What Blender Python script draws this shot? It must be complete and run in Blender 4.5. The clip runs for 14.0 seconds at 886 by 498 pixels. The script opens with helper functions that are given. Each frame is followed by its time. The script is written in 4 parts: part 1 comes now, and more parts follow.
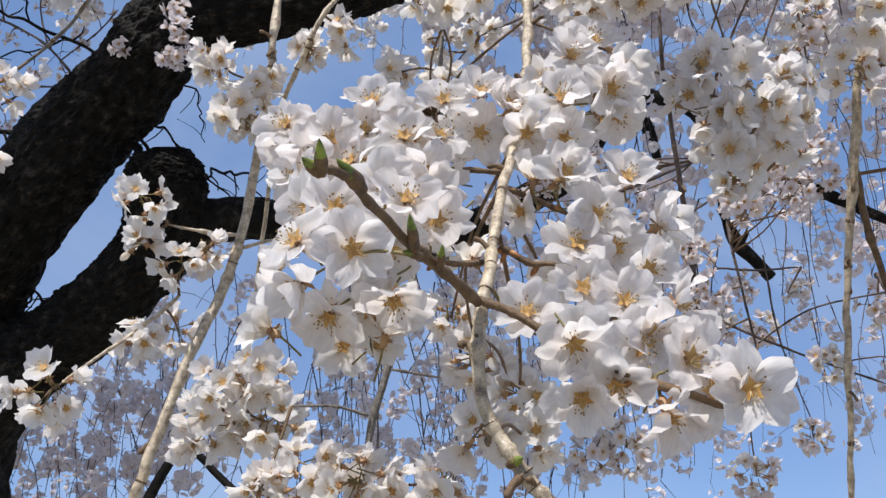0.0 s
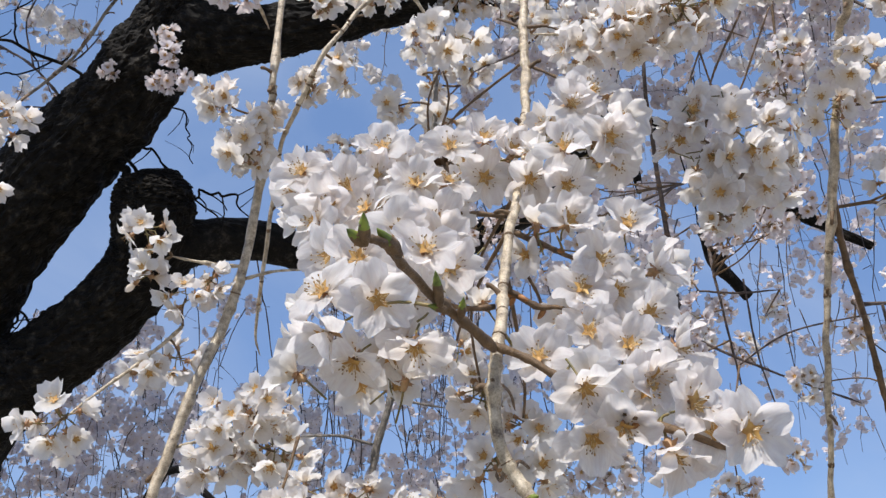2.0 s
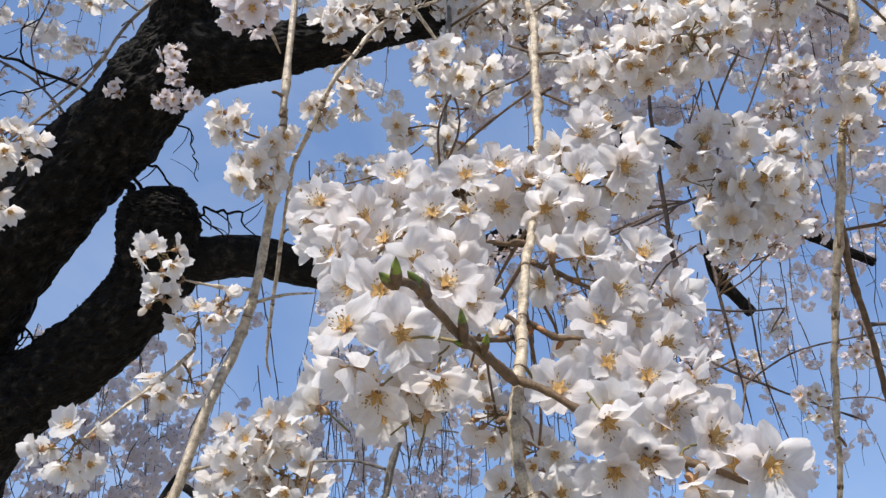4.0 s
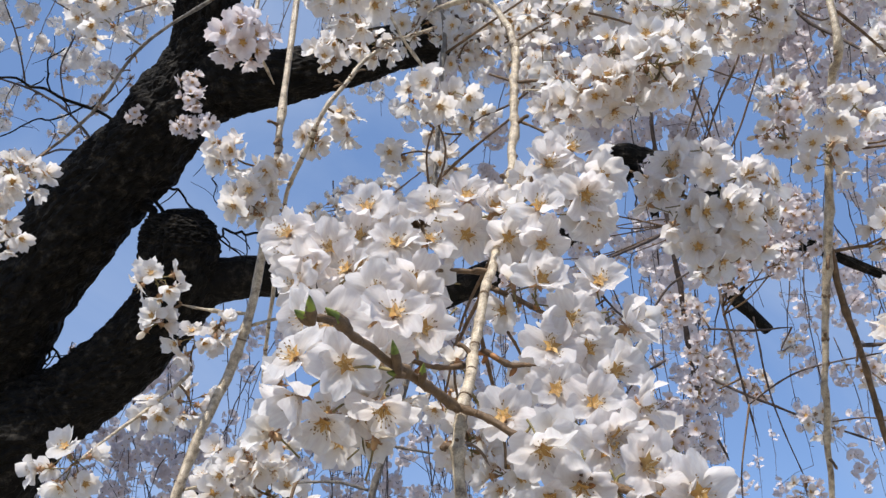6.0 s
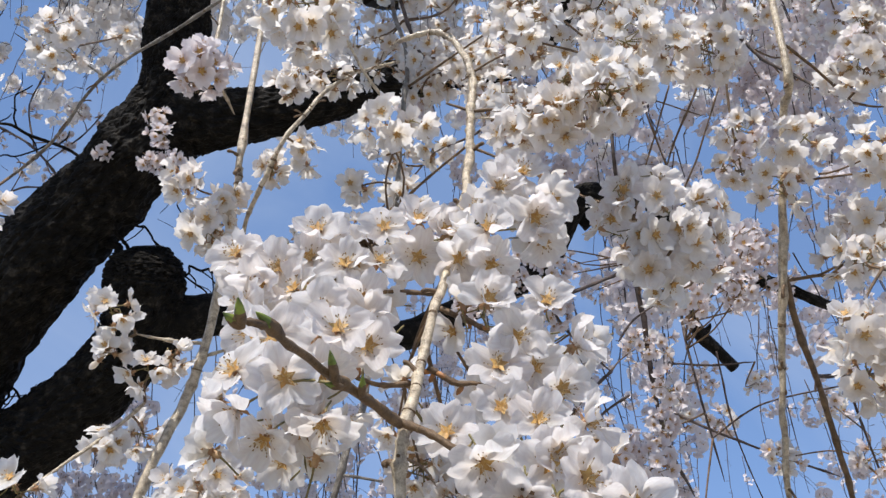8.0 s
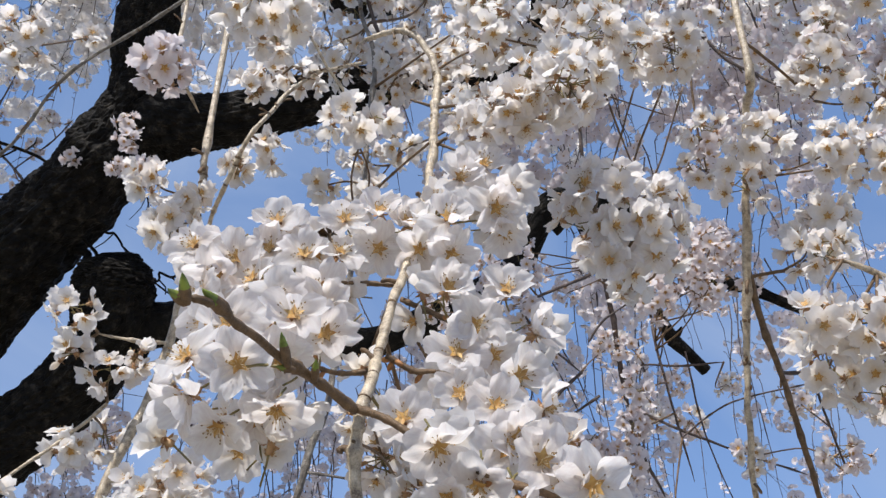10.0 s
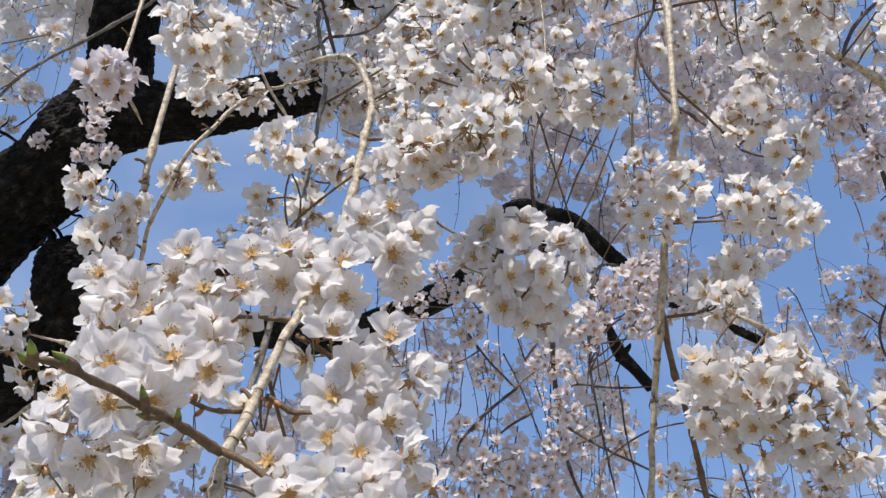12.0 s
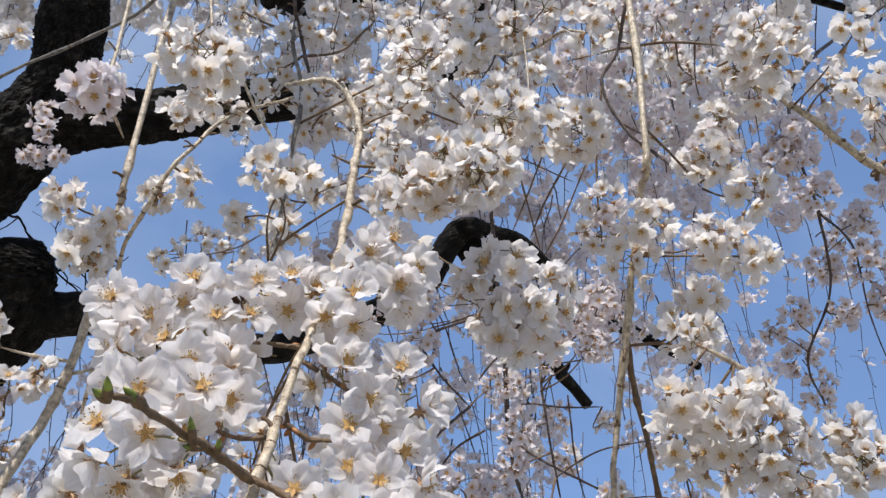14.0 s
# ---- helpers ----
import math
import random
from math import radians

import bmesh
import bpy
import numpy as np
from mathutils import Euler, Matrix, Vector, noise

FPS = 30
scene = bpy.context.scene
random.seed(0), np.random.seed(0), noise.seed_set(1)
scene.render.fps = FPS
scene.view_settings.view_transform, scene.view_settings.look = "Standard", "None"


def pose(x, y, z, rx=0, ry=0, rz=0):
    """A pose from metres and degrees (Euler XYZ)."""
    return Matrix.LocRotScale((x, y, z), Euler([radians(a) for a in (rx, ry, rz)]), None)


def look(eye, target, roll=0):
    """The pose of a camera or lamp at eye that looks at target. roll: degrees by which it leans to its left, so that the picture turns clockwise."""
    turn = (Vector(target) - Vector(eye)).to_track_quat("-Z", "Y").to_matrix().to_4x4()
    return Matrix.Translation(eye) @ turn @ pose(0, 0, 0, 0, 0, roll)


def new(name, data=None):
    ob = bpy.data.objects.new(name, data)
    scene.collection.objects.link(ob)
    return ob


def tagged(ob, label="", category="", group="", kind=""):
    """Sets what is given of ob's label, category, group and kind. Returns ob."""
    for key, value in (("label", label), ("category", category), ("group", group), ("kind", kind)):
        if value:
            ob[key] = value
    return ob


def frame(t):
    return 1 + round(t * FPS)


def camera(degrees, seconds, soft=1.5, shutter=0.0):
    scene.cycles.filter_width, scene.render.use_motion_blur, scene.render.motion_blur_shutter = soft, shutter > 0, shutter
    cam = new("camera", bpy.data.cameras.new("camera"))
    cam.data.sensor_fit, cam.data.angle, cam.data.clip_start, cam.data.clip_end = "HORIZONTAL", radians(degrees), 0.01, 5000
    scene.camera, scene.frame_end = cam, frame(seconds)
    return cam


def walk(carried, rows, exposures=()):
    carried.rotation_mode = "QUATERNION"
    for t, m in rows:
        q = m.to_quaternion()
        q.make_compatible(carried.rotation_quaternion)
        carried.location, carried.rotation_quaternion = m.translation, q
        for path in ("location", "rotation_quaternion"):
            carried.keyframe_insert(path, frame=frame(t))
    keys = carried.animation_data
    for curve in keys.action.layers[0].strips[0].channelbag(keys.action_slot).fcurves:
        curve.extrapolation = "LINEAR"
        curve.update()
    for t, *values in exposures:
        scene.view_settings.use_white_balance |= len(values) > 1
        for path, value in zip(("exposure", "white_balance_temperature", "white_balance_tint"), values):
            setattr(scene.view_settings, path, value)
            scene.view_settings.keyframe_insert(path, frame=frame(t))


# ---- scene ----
cam = camera(54, 14.0, soft=1.42)
PATH = [
    (0, look((0.0180, 0.0076, 1.6116), (0.0184, 0.9407, 1.9711), 0.30)),
    (0.5, look((-0.0157, 0.0067, 1.6164), (0.0285, 0.9393, 1.9745), -0.78)),
    (1, look((0.0012, 0.0063, 1.5959), (0.0307, 0.9309, 1.9756), -0.21)),
    (1.5, look((0.0104, -0.0251, 1.6210), (0.0288, 0.9110, 1.9725), 0.09)),
    (2, look((-0.0026, -0.0223, 1.6201), (0.0271, 0.9063, 1.9900), -0.43)),
    (2.5, look((-0.0162, -0.0098, 1.6115), (0.0327, 0.9100, 2.0010), -1.09)),
    (3, look((-0.0164, -0.0243, 1.6323), (0.0242, 0.9090, 1.9889), -0.67)),
    (3.2, look((-0.0092, -0.0286, 1.6335), (0.0211, 0.9040, 1.9932), -0.34)),
    (5.3, look((-0.0251, -0.0331, 1.6200), (0.0123, 0.8812, 2.0232), -1.01)),
    (5.5, look((-0.0141, -0.0374, 1.6283), (0.0105, 0.8811, 2.0229), -0.83)),
    (6, look((0.0328, -0.0494, 1.6309), (0.0187, 0.8686, 2.0272), 0.14)),
    (6.5, look((0.0558, -0.0502, 1.6342), (0.0255, 0.8650, 2.0361), 0.26)),
    (7, look((0.0643, -0.0357, 1.6105), (0.0358, 0.8589, 2.0564), 0.29)),
    (7.5, look((0.0554, -0.0276, 1.5944), (0.0523, 0.8535, 2.0673), -0.01)),
    (7.7, look((0.0481, -0.0418, 1.6157), (0.0596, 0.8537, 2.0607), -0.51)),
    (9.8, look((0.0813, -0.0433, 1.6168), (0.0941, 0.8520, 2.0621), -0.32)),
    (10, look((0.0614, -0.0350, 1.6039), (0.0983, 0.8533, 2.0618), -1.47)),
    (10.5, look((0.1400, -0.0371, 1.5914), (0.1223, 0.8461, 2.0600), 0.71)),
    (11, look((0.1375, -0.0588, 1.6107), (0.1433, 0.8335, 2.0622), 1.19)),
    (11.5, look((0.0830, -0.0582, 1.5989), (0.1452, 0.8279, 2.0582), 1.33)),
    (12, look((0.1243, -0.0819, 1.6288), (0.1672, 0.8155, 2.0680), 2.02)),
    (12.5, look((0.0863, -0.0860, 1.6228), (0.1797, 0.8056, 2.0658), 2.38)),
    (13, look((0.1266, -0.0885, 1.6272), (0.2064, 0.8024, 2.0744), 2.88)),
    (13.5, look((0.1044, -0.1046, 1.6418), (0.2077, 0.7883, 2.0800), 2.44)),
    (14, look((0.0584, -0.1039, 1.6335), (0.1988, 0.7790, 2.0815), 1.26)),
]
walk(cam, PATH, [(0.0, 0.03, 6220.0, 12.8), (3.2, 0.06, 6220.0, 12.8), (6.0, 0.07, 6200.0, 12.5), (14.0, 0.01, 6200.0, 12.5)])

# ---- world, sun ----
SUN_ELEVATION, SUN_AZIMUTH = radians(63), radians(212)   # azimuth clockwise from +y
world = bpy.data.worlds.new("sky")
scene.world = world
world.use_nodes = True
wn, wl = world.node_tree.nodes, world.node_tree.links
sky = wn.new("ShaderNodeTexSky")
sky.sky_type, sky.sun_disc = "NISHITA", False
sky.sun_elevation, sky.sun_rotation = SUN_ELEVATION, SUN_AZIMUTH
sky.air_density, sky.dust_density, sky.ozone_density = 0.9, 0.1, 2.2
sky.altitude = 3600
# an even blue, with thin wisps of high cloud all over it
coord, wisp, ramp, even, veil = (wn.new(k) for k in ("ShaderNodeTexCoord", "ShaderNodeTexNoise", "ShaderNodeValToRGB", "ShaderNodeMixRGB", "ShaderNodeMixRGB"))
wisp.inputs["Scale"].default_value, wisp.inputs["Detail"].default_value, wisp.inputs["Distortion"].default_value = 2.6, 7.0, 0.9
ramp.color_ramp.elements[0].position, ramp.color_ramp.elements[1].position = 0.44, 0.74
ramp.color_ramp.elements[0].color, ramp.color_ramp.elements[1].color = (0.0, 0.0, 0.0, 1), (0.55, 0.55, 0.55, 1)
even.inputs["Fac"].default_value = 0.68
even.inputs["Color2"].default_value = (1.46, 2.43, 4.42, 1)
veil.inputs["Color2"].default_value = (3.4, 4.0, 5.0, 1)
wl.new(coord.outputs["Generated"], wisp.inputs["Vector"])
wl.new(wisp.outputs["Fac"], ramp.inputs["Fac"])
wl.new(ramp.outputs["Color"], veil.inputs["Fac"])
wl.new(sky.outputs["Color"], even.inputs["Color1"])
wl.new(even.outputs["Color"], veil.inputs["Color1"])
wl.new(veil.outputs["Color"], wn["Background"].inputs["Color"])
wn["Background"].inputs["Strength"].default_value = 0.145
sun = new("sun", bpy.data.lights.new("sun", "SUN"))
sun.data.energy, sun.data.angle, sun.data.color = 5.0, radians(0.55), (1.0, 0.952, 0.87)
toward = Vector((math.sin(SUN_AZIMUTH) * math.cos(SUN_ELEVATION), math.cos(SUN_AZIMUTH) * math.cos(SUN_ELEVATION), math.sin(SUN_ELEVATION)))
sun.matrix_world = look(toward * 30, (0, 0, 0))


# ---- materials ----
def material(name):
    m = bpy.data.materials.new(name)
    m.use_nodes = True
    return m, m.node_tree.nodes, m.node_tree.links, m.node_tree.nodes["Principled BSDF"]


def node(n, kind, **values):
    made = n.new(kind)
    for key, value in values.items():
        made.inputs[key].default_value = value
    return made


def bark(name, dark, light, scale, strength, rough=0.85, tint=None, gloss=0.4):
    """Bark with two scales of colour, fine relief."""
    m, n, l, b = material(name)
    c = n.new("ShaderNodeTexCoord")
    big = node(n, "ShaderNodeTexNoise", Scale=scale, Detail=8.0, Roughness=0.65)
    fine = node(n, "ShaderNodeTexNoise", Scale=scale * 7, Detail=5.0, Roughness=0.7)
    add = n.new("ShaderNodeMath")
    add.operation = "MULTIPLY_ADD"
    add.inputs[1].default_value = 0.5
    r = n.new("ShaderNodeValToRGB")
    r.color_ramp.elements[0].position, r.color_ramp.elements[1].position = 0.55, 0.95
    r.color_ramp.elements[0].color, r.color_ramp.elements[1].color = (*dark, 1), (*light, 1)
    if tint:
        e = r.color_ramp.elements.new(0.8)
        e.color = (*tint, 1)
    bump = node(n, "ShaderNodeBump", Strength=strength, Distance=0.004)
    l.new(c.outputs["Object"], big.inputs["Vector"])
    l.new(c.outputs["Object"], fine.inputs["Vector"])
    l.new(fine.outputs["Fac"], add.inputs[0])
    l.new(big.outputs["Fac"], add.inputs[2])
    l.new(add.outputs["Value"], r.inputs["Fac"])
    l.new(r.outputs["Color"], b.inputs["Base Color"])
    l.new(add.outputs["Value"], bump.inputs["Height"])
    l.new(bump.outputs["Normal"], b.inputs["Normal"])
    b.inputs["Roughness"].default_value = rough
    b.inputs["Specular IOR Level"].default_value = gloss
    return m


def petal_material(name, tip, base, through_light, veins=False):
    """A thin white petal: matt, lets light through, flushed towards its base."""
    m, n, l, b = material(name)
    c, ln = n.new("ShaderNodeTexCoord"), n.new("ShaderNodeVectorMath")
    ln.operation = "LENGTH"
    r = n.new("ShaderNodeValToRGB")
    r.color_ramp.elements[0].position, r.color_ramp.elements[1].position = 0.14, 0.62
    r.color_ramp.elements[0].color, r.color_ramp.elements[1].color = (*base, 1), (*tip, 1)
    sc = n.new("ShaderNodeMath")
    sc.operation = "MULTIPLY"
    sc.inputs[1].default_value = 1 / 0.02
    info, hue = n.new("ShaderNodeObjectInfo"), n.new("ShaderNodeMixRGB")
    hue.blend_type = "MULTIPLY"
    hue.inputs["Color2"].default_value = (1.0, 0.97, 0.955, 1)
    vein = node(n, "ShaderNodeTexNoise", Scale=420.0, Detail=3.0)
    bump = node(n, "ShaderNodeBump", Strength=0.45, Distance=0.0008)
    vr, vm = n.new("ShaderNodeValToRGB"), n.new("ShaderNodeMixRGB")
    vr.color_ramp.elements[0].position, vr.color_ramp.elements[1].position = 0.3, 0.6
    vr.color_ramp.elements[0].color = (0.95, 0.94, 0.943, 1)
    vm.blend_type = "MULTIPLY"
    vm.inputs["Fac"].default_value = 1.0
    tr, mix = n.new("ShaderNodeBsdfTranslucent"), n.new("ShaderNodeMixShader")
    mix.inputs["Fac"].default_value = through_light
    l.new(c.outputs["Object"], ln.inputs[0])
    l.new(ln.outputs["Value"], sc.inputs[0])
    l.new(sc.outputs["Value"], r.inputs["Fac"])
    l.new(r.outputs["Color"], hue.inputs["Color1"])
    l.new(info.outputs["Random"], hue.inputs["Fac"])
    l.new(vein.outputs["Fac"], vr.inputs["Fac"])
    l.new(hue.outputs["Color"], vm.inputs["Color1"])
    l.new(vr.outputs["Color"], vm.inputs["Color2"])
    l.new(vm.outputs["Color"], b.inputs["Base Color"])
    l.new(vm.outputs["Color"], tr.inputs["Color"])
    if veins:
        # fine veins that run from the petal's foot to its edge
        stretch = node(n, "ShaderNodeMapping", Scale=(0.13, 1.0, 0.5))
        l.new(c.outputs["Object"], stretch.inputs["Vector"])
        l.new(stretch.outputs["Vector"], vein.inputs["Vector"])
        vein.inputs["Scale"].default_value, bump.inputs["Strength"].default_value = 900.0, 0.7
        vr.color_ramp.elements[0].color = (0.90, 0.875, 0.88, 1)
    else:
        l.new(c.outputs["Object"], vein.inputs["Vector"])
    l.new(vein.outputs["Fac"], bump.inputs["Height"])
    l.new(bump.outputs["Normal"], b.inputs["Normal"])
    l.new(b.outputs["BSDF"], mix.inputs[1])
    l.new(tr.outputs["BSDF"], mix.inputs[2])
    l.new(mix.outputs["Shader"], n["Material Output"].inputs["Surface"])
    b.inputs["Roughness"].default_value = 0.55
    b.inputs["Specular IOR Level"].default_value = 0.25
    return m


def plain(name, a, z, scale, rough=0.6):
    m, n, l, b = material(name)
    c, t, r = n.new("ShaderNodeTexCoord"), node(n, "ShaderNodeTexNoise", Scale=scale, Detail=4.0), n.new("ShaderNodeValToRGB")
    r.color_ramp.elements[0].position, r.color_ramp.elements[1].position = 0.35, 0.65
    r.color_ramp.elements[0].color, r.color_ramp.elements[1].color = (*a, 1), (*z, 1)
    l.new(c.outputs["Object"], t.inputs["Vector"])
    l.new(t.outputs["Fac"], r.inputs["Fac"])
    l.new(r.outputs["Color"], b.inputs["Base Color"])
    b.inputs["Roughness"].default_value = rough
    return m


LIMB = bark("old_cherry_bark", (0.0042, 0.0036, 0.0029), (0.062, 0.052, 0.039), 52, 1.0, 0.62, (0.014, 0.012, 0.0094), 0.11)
TWIG = bark("grey_tan_twig_bark", (0.13, 0.085, 0.048), (0.78, 0.67, 0.49), 150, 0.42, 0.3, (0.56, 0.455, 0.305), 0.75)
# greyer twig bark; also holds the shade on the twig behind the spray
GREY = bark("grey_shaded_twig_bark", (0.09, 0.075, 0.06), (0.44, 0.40, 0.34), 150, 0.9, 0.45, (0.27, 0.24, 0.2), 0.4)
THIN = bark("dark_thin_twig_bark", (0.035, 0.024, 0.02), (0.16, 0.12, 0.1), 120, 0.4, 0.7)
SHOOT = bark("brown_shoot_bark", (0.07, 0.04, 0.018), (0.24, 0.15, 0.075), 160, 0.4, 0.5)
PETAL = petal_material("cherry_petal", (0.90, 0.885, 0.86), (0.87, 0.80, 0.67), 0.58)
NEAR_PETAL = petal_material("veined_cherry_petal", (0.90, 0.885, 0.864), (0.88, 0.82, 0.73), 0.58, True)
# pink flowers' petal; its darker tint also stands for shade on far blossom
PINK_SHADED_PETAL = petal_material("pink_shaded_cherry_petal", (0.86, 0.82, 0.83), (0.82, 0.72, 0.69), 0.42)
CENTRE = plain("ochre_flower_centre", (0.40, 0.20, 0.045), (0.60, 0.37, 0.11), 300.0)
ANTHER = plain("brown_anther", (0.2, 0.11, 0.035), (0.46, 0.3, 0.1), 400.0)
FILAMENT = plain("pale_filament", (0.72, 0.55, 0.3), (0.84, 0.74, 0.58), 300.0)
CALYX = plain("russet_calyx", (0.30, 0.15, 0.07), (0.46, 0.29, 0.14), 200.0)
SCALE = plain("russet_bud_scale", (0.2, 0.085, 0.03), (0.44, 0.2, 0.06), 220.0)
STALK = plain("green_brown_stalk", (0.14, 0.12, 0.03), (0.28, 0.2, 0.07), 200.0)
BUDGREEN = plain("green_leaf_bud", (0.07, 0.1, 0.014), (0.3, 0.36, 0.05), 160.0, 0.5)
# sandy paleness chosen so the unseen ground fills the flowers from below
BOUNCE_GROUND = bark("pale_bounce_earth", (0.16, 0.14, 0.105), (0.36, 0.33, 0.27), 5, 0.6, 0.95, (0.27, 0.245, 0.195), 0.2)


# ---- mesh helpers ----
def spline(points, steps=5):
    """A smooth line through rows of x, y, z, radius (Catmull-Rom)."""
    p = [np.array(q, float) for q in points]
    p = [2 * p[0] - p[1]] + p + [2 * p[-1] - p[-2]]
    out = []
    for a, b, c, d in zip(p, p[1:], p[2:], p[3:]):
        for k in range(steps):
            t = k / steps
            out.append(0.5 * (2 * b + (c - a) * t + (2 * a - 5 * b + 4 * c - d) * t * t + (3 * b - a - 3 * c + d) * t ** 3))
    return np.array(out + [p[-2]])


def tube_data(line, sides=8, rough=0.0, knots=0.0, verts=None, faces=None, freq=9.0):
    """Adds a round, uneven tube along rows of x, y, z, radius to lists of vertices and faces."""
    verts, faces = ([] if verts is None else verts), ([] if faces is None else faces)
    start, up = len(verts), Vector((0.3, 0.9, 0.31))
    for i, (x, y, z, r) in enumerate(line):
        a, b = line[max(i - 1, 0)], line[min(i + 1, len(line) - 1)]
        d = Vector(b[:3] - a[:3]).normalized()
        u = d.cross(up).normalized() if abs(d.dot(up)) < 0.98 else d.cross(Vector((1, 0, 0))).normalized()
        v = d.cross(u)
        swell = 1 + knots * max(0.0, noise.noise(Vector((x, y, z)) * 70) - 0.3) * 1.6
        for k in range(sides):
            w = 2 * math.pi * k / sides
            o = u * math.cos(w) + v * math.sin(w)
            q = Vector((x, y, z)) + o * r
            bump = rough * (noise.noise(q * freq) + 0.5 * noise.noise(q * freq * 3.1) + 0.3 * noise.noise(q * freq * 9)) if rough else 0.0
            verts.append(tuple(Vector((x, y, z)) + o * r * swell * (1 + bump)))
    n = len(line)
    for i in range(n - 1):
        for k in range(sides):
            a, b = start + i * sides + k, start + i * sides + (k + 1) % sides
            faces.append((a, b, b + sides, a + sides))
    faces.append(tuple(start + k for k in range(sides))[::-1])
    faces.append(tuple(start + (n - 1) * sides + k for k in range(sides)))
    return verts, faces


def mesh_of(name, verts, faces, mats, slots=None, smooth=True):
    me = bpy.data.meshes.new(name)
    me.from_pydata(verts, [], faces)
    for m in mats:
        me.materials.append(m)
    if slots is not None:
        me.polygons.foreach_set("material_index", slots)
    me.polygons.foreach_set("use_smooth", [smooth] * len(me.polygons))
    me.update()
    return me


def part(name, me, parent, label="", m=None):
    ob = new(name, me)
    ob.parent = parent
    if m is not None:
        ob.matrix_local = m
    return tagged(ob, label)


def thing(name, label, category, group="", kind="", at=(0, 0, 0)):
    ob = new(name)
    ob.location = at
    ob.empty_display_size = 0.05
    return tagged(ob, label, category, group, kind)


# ---- the flower: petals, calyx cup with stalk, ochre star and stamens ----
def petal_data(length, width, cup, curl, rows=6, cols=4, twist=0.0, notch=0.1):
    """One notched petal from the origin along +x, cupped towards +z."""
    verts, faces = [], []
    for i in range(rows + 1):
        u = i / rows
        half = width * 0.5 * (0.15 + 0.85 * math.sin(math.pi * 0.5 * min(1.0, u / 0.85)) ** 1.15)
        for j in range(cols + 1):
            v = 2 * j / cols - 1
            edge = 1 - 0.36 * abs(v) ** 2.1 - 0.9 * notch * max(0.0, 1 - 2.2 * abs(v)) * u ** 3 + 0.02 * math.sin(5.2 * v + 9000 * width + 40 * cup) * u ** 4
            z = cup * length * (u ** 1.5) + curl * half * v * v - 0.1 * length * u ** 4 + twist * half * v * u
            wave = 0.04 * math.sin(7 * u + 3 * v + 5000 * width) + 0.04 * u * math.sin(6.5 * v + 900 * width)
            verts.append((length * (0.07 + u * (edge - 0.07)), half * v, z + length * wave))
    for i in range(rows):
        for j in range(cols):
            a = i * (cols + 1) + j
            faces.append((a, a + 1, a + cols + 2, a + cols + 1))
    return verts, faces


def spun(verts, angle, tilt=0.0):
    m = Matrix.Rotation(angle, 4, "Z") @ Matrix.Rotation(-tilt, 4, "Y")
    return [tuple(m @ Vector(v)) for v in verts]


def joined(pieces):
    """Verts, faces and slots of several (verts, faces, slot)."""
    verts, faces, slots = [], [], []
    for v, f, s in pieces:
        k = len(verts)
        verts += v
        faces += [tuple(i + k for i in q) for q in f]
        slots += [s] * len(f)
    return verts, faces, slots


def star_data(radius, depth):
    """The ochre five-pointed eye of the flower."""
    verts, faces = [(0, 0, depth)], []
    for k in range(10):
        r = radius if k % 2 == 0 else radius * 0.5
        verts.append((r * math.cos(k * math.pi / 5), r * math.sin(k * math.pi / 5), depth + (0.0016 if k % 2 == 0 else 0.0008)))
    for k in range(10):
        faces.append((0, 1 + k, 1 + (k + 1) % 10))
    return verts, faces


def stamens_data(rng, count, length, sides=3):
    fil, ant = ([], []), ([], [])
    for k in range(count):
        w, lean = rng.uniform(0, 6.283), rng.uniform(0.2, 0.95)
        d = Vector((math.cos(w) * math.sin(lean), math.sin(w) * math.sin(lean), math.cos(lean)))
        q = d * length * rng.uniform(0.75, 1.1)
        tube_data(np.array([(*(d * 0.001), 0.00017), (*q, 0.00013)]), sides, verts=fil[0], faces=fil[1])
        tube_data(np.array([(*(q - d * 0.0003), 0.00025), (*(q + d * 0.0002), 0.0004), (*(q + d * 0.0007), 0.00015)]), 4, verts=ant[0], faces=ant[1])
    return fil, ant


def calyx_data(stalk):
    """The tapering calyx tube, five sepals and the bent flower stalk behind the petals."""
    tube = tube_data(np.array([(0, 0, 0.0012, 0.0021), (0, 0, -0.0015, 0.0019), (0, 0, -0.0045, 0.0017), (0, 0, -0.006, 0.0009)]), 8)
    sep = []
    for k in range(5):
        v, f = petal_data(0.0048, 0.0024, -0.25, 0.1, 3, 2, notch=-0.2)
        sep.append((spun([(x, y, z - 0.0006) for x, y, z in v], (k + 0.5) * 1.2566), f, 0))
    st = tube_data(spline([(0, 0, -0.0055, 0.0007), (0.001, 0, -0.011, 0.00055), (0.003, 0.001, -stalk, 0.0006)], 3), 5)
    return [(*tube, 0)] + sep + [(*st, 1)]


flower_rng = random.Random(11)
NEAR_PETALS = [mesh_of("petal", *petal_data(0.0192, w * 0.93, c, q, 10, 8, tw, nt), [NEAR_PETAL]) for w, c, q, tw, nt in
               ((0.0168, 0.2, 0.22, 0.05, 0.16), (0.0155, 0.34, 0.45, -0.1, 0.22), (0.0176, 0.05, -0.22, 0.12, 0.14), (0.0160, 0.28, 0.15, -0.2, 0.24), (0.0146, 0.42, 0.6, 0.15, 0.12), (0.0164, -0.1, -0.3, 0.1, 0.2), (0.0140, 0.15, 0.7, 0.25, 0.18), (0.0158, 0.5, 0.2, -0.3, 0.26), (0.0170, 0.1, 0.35, 0.3, 0.1), (0.0150, -0.2, 0.5, -0.15, 0.22))]
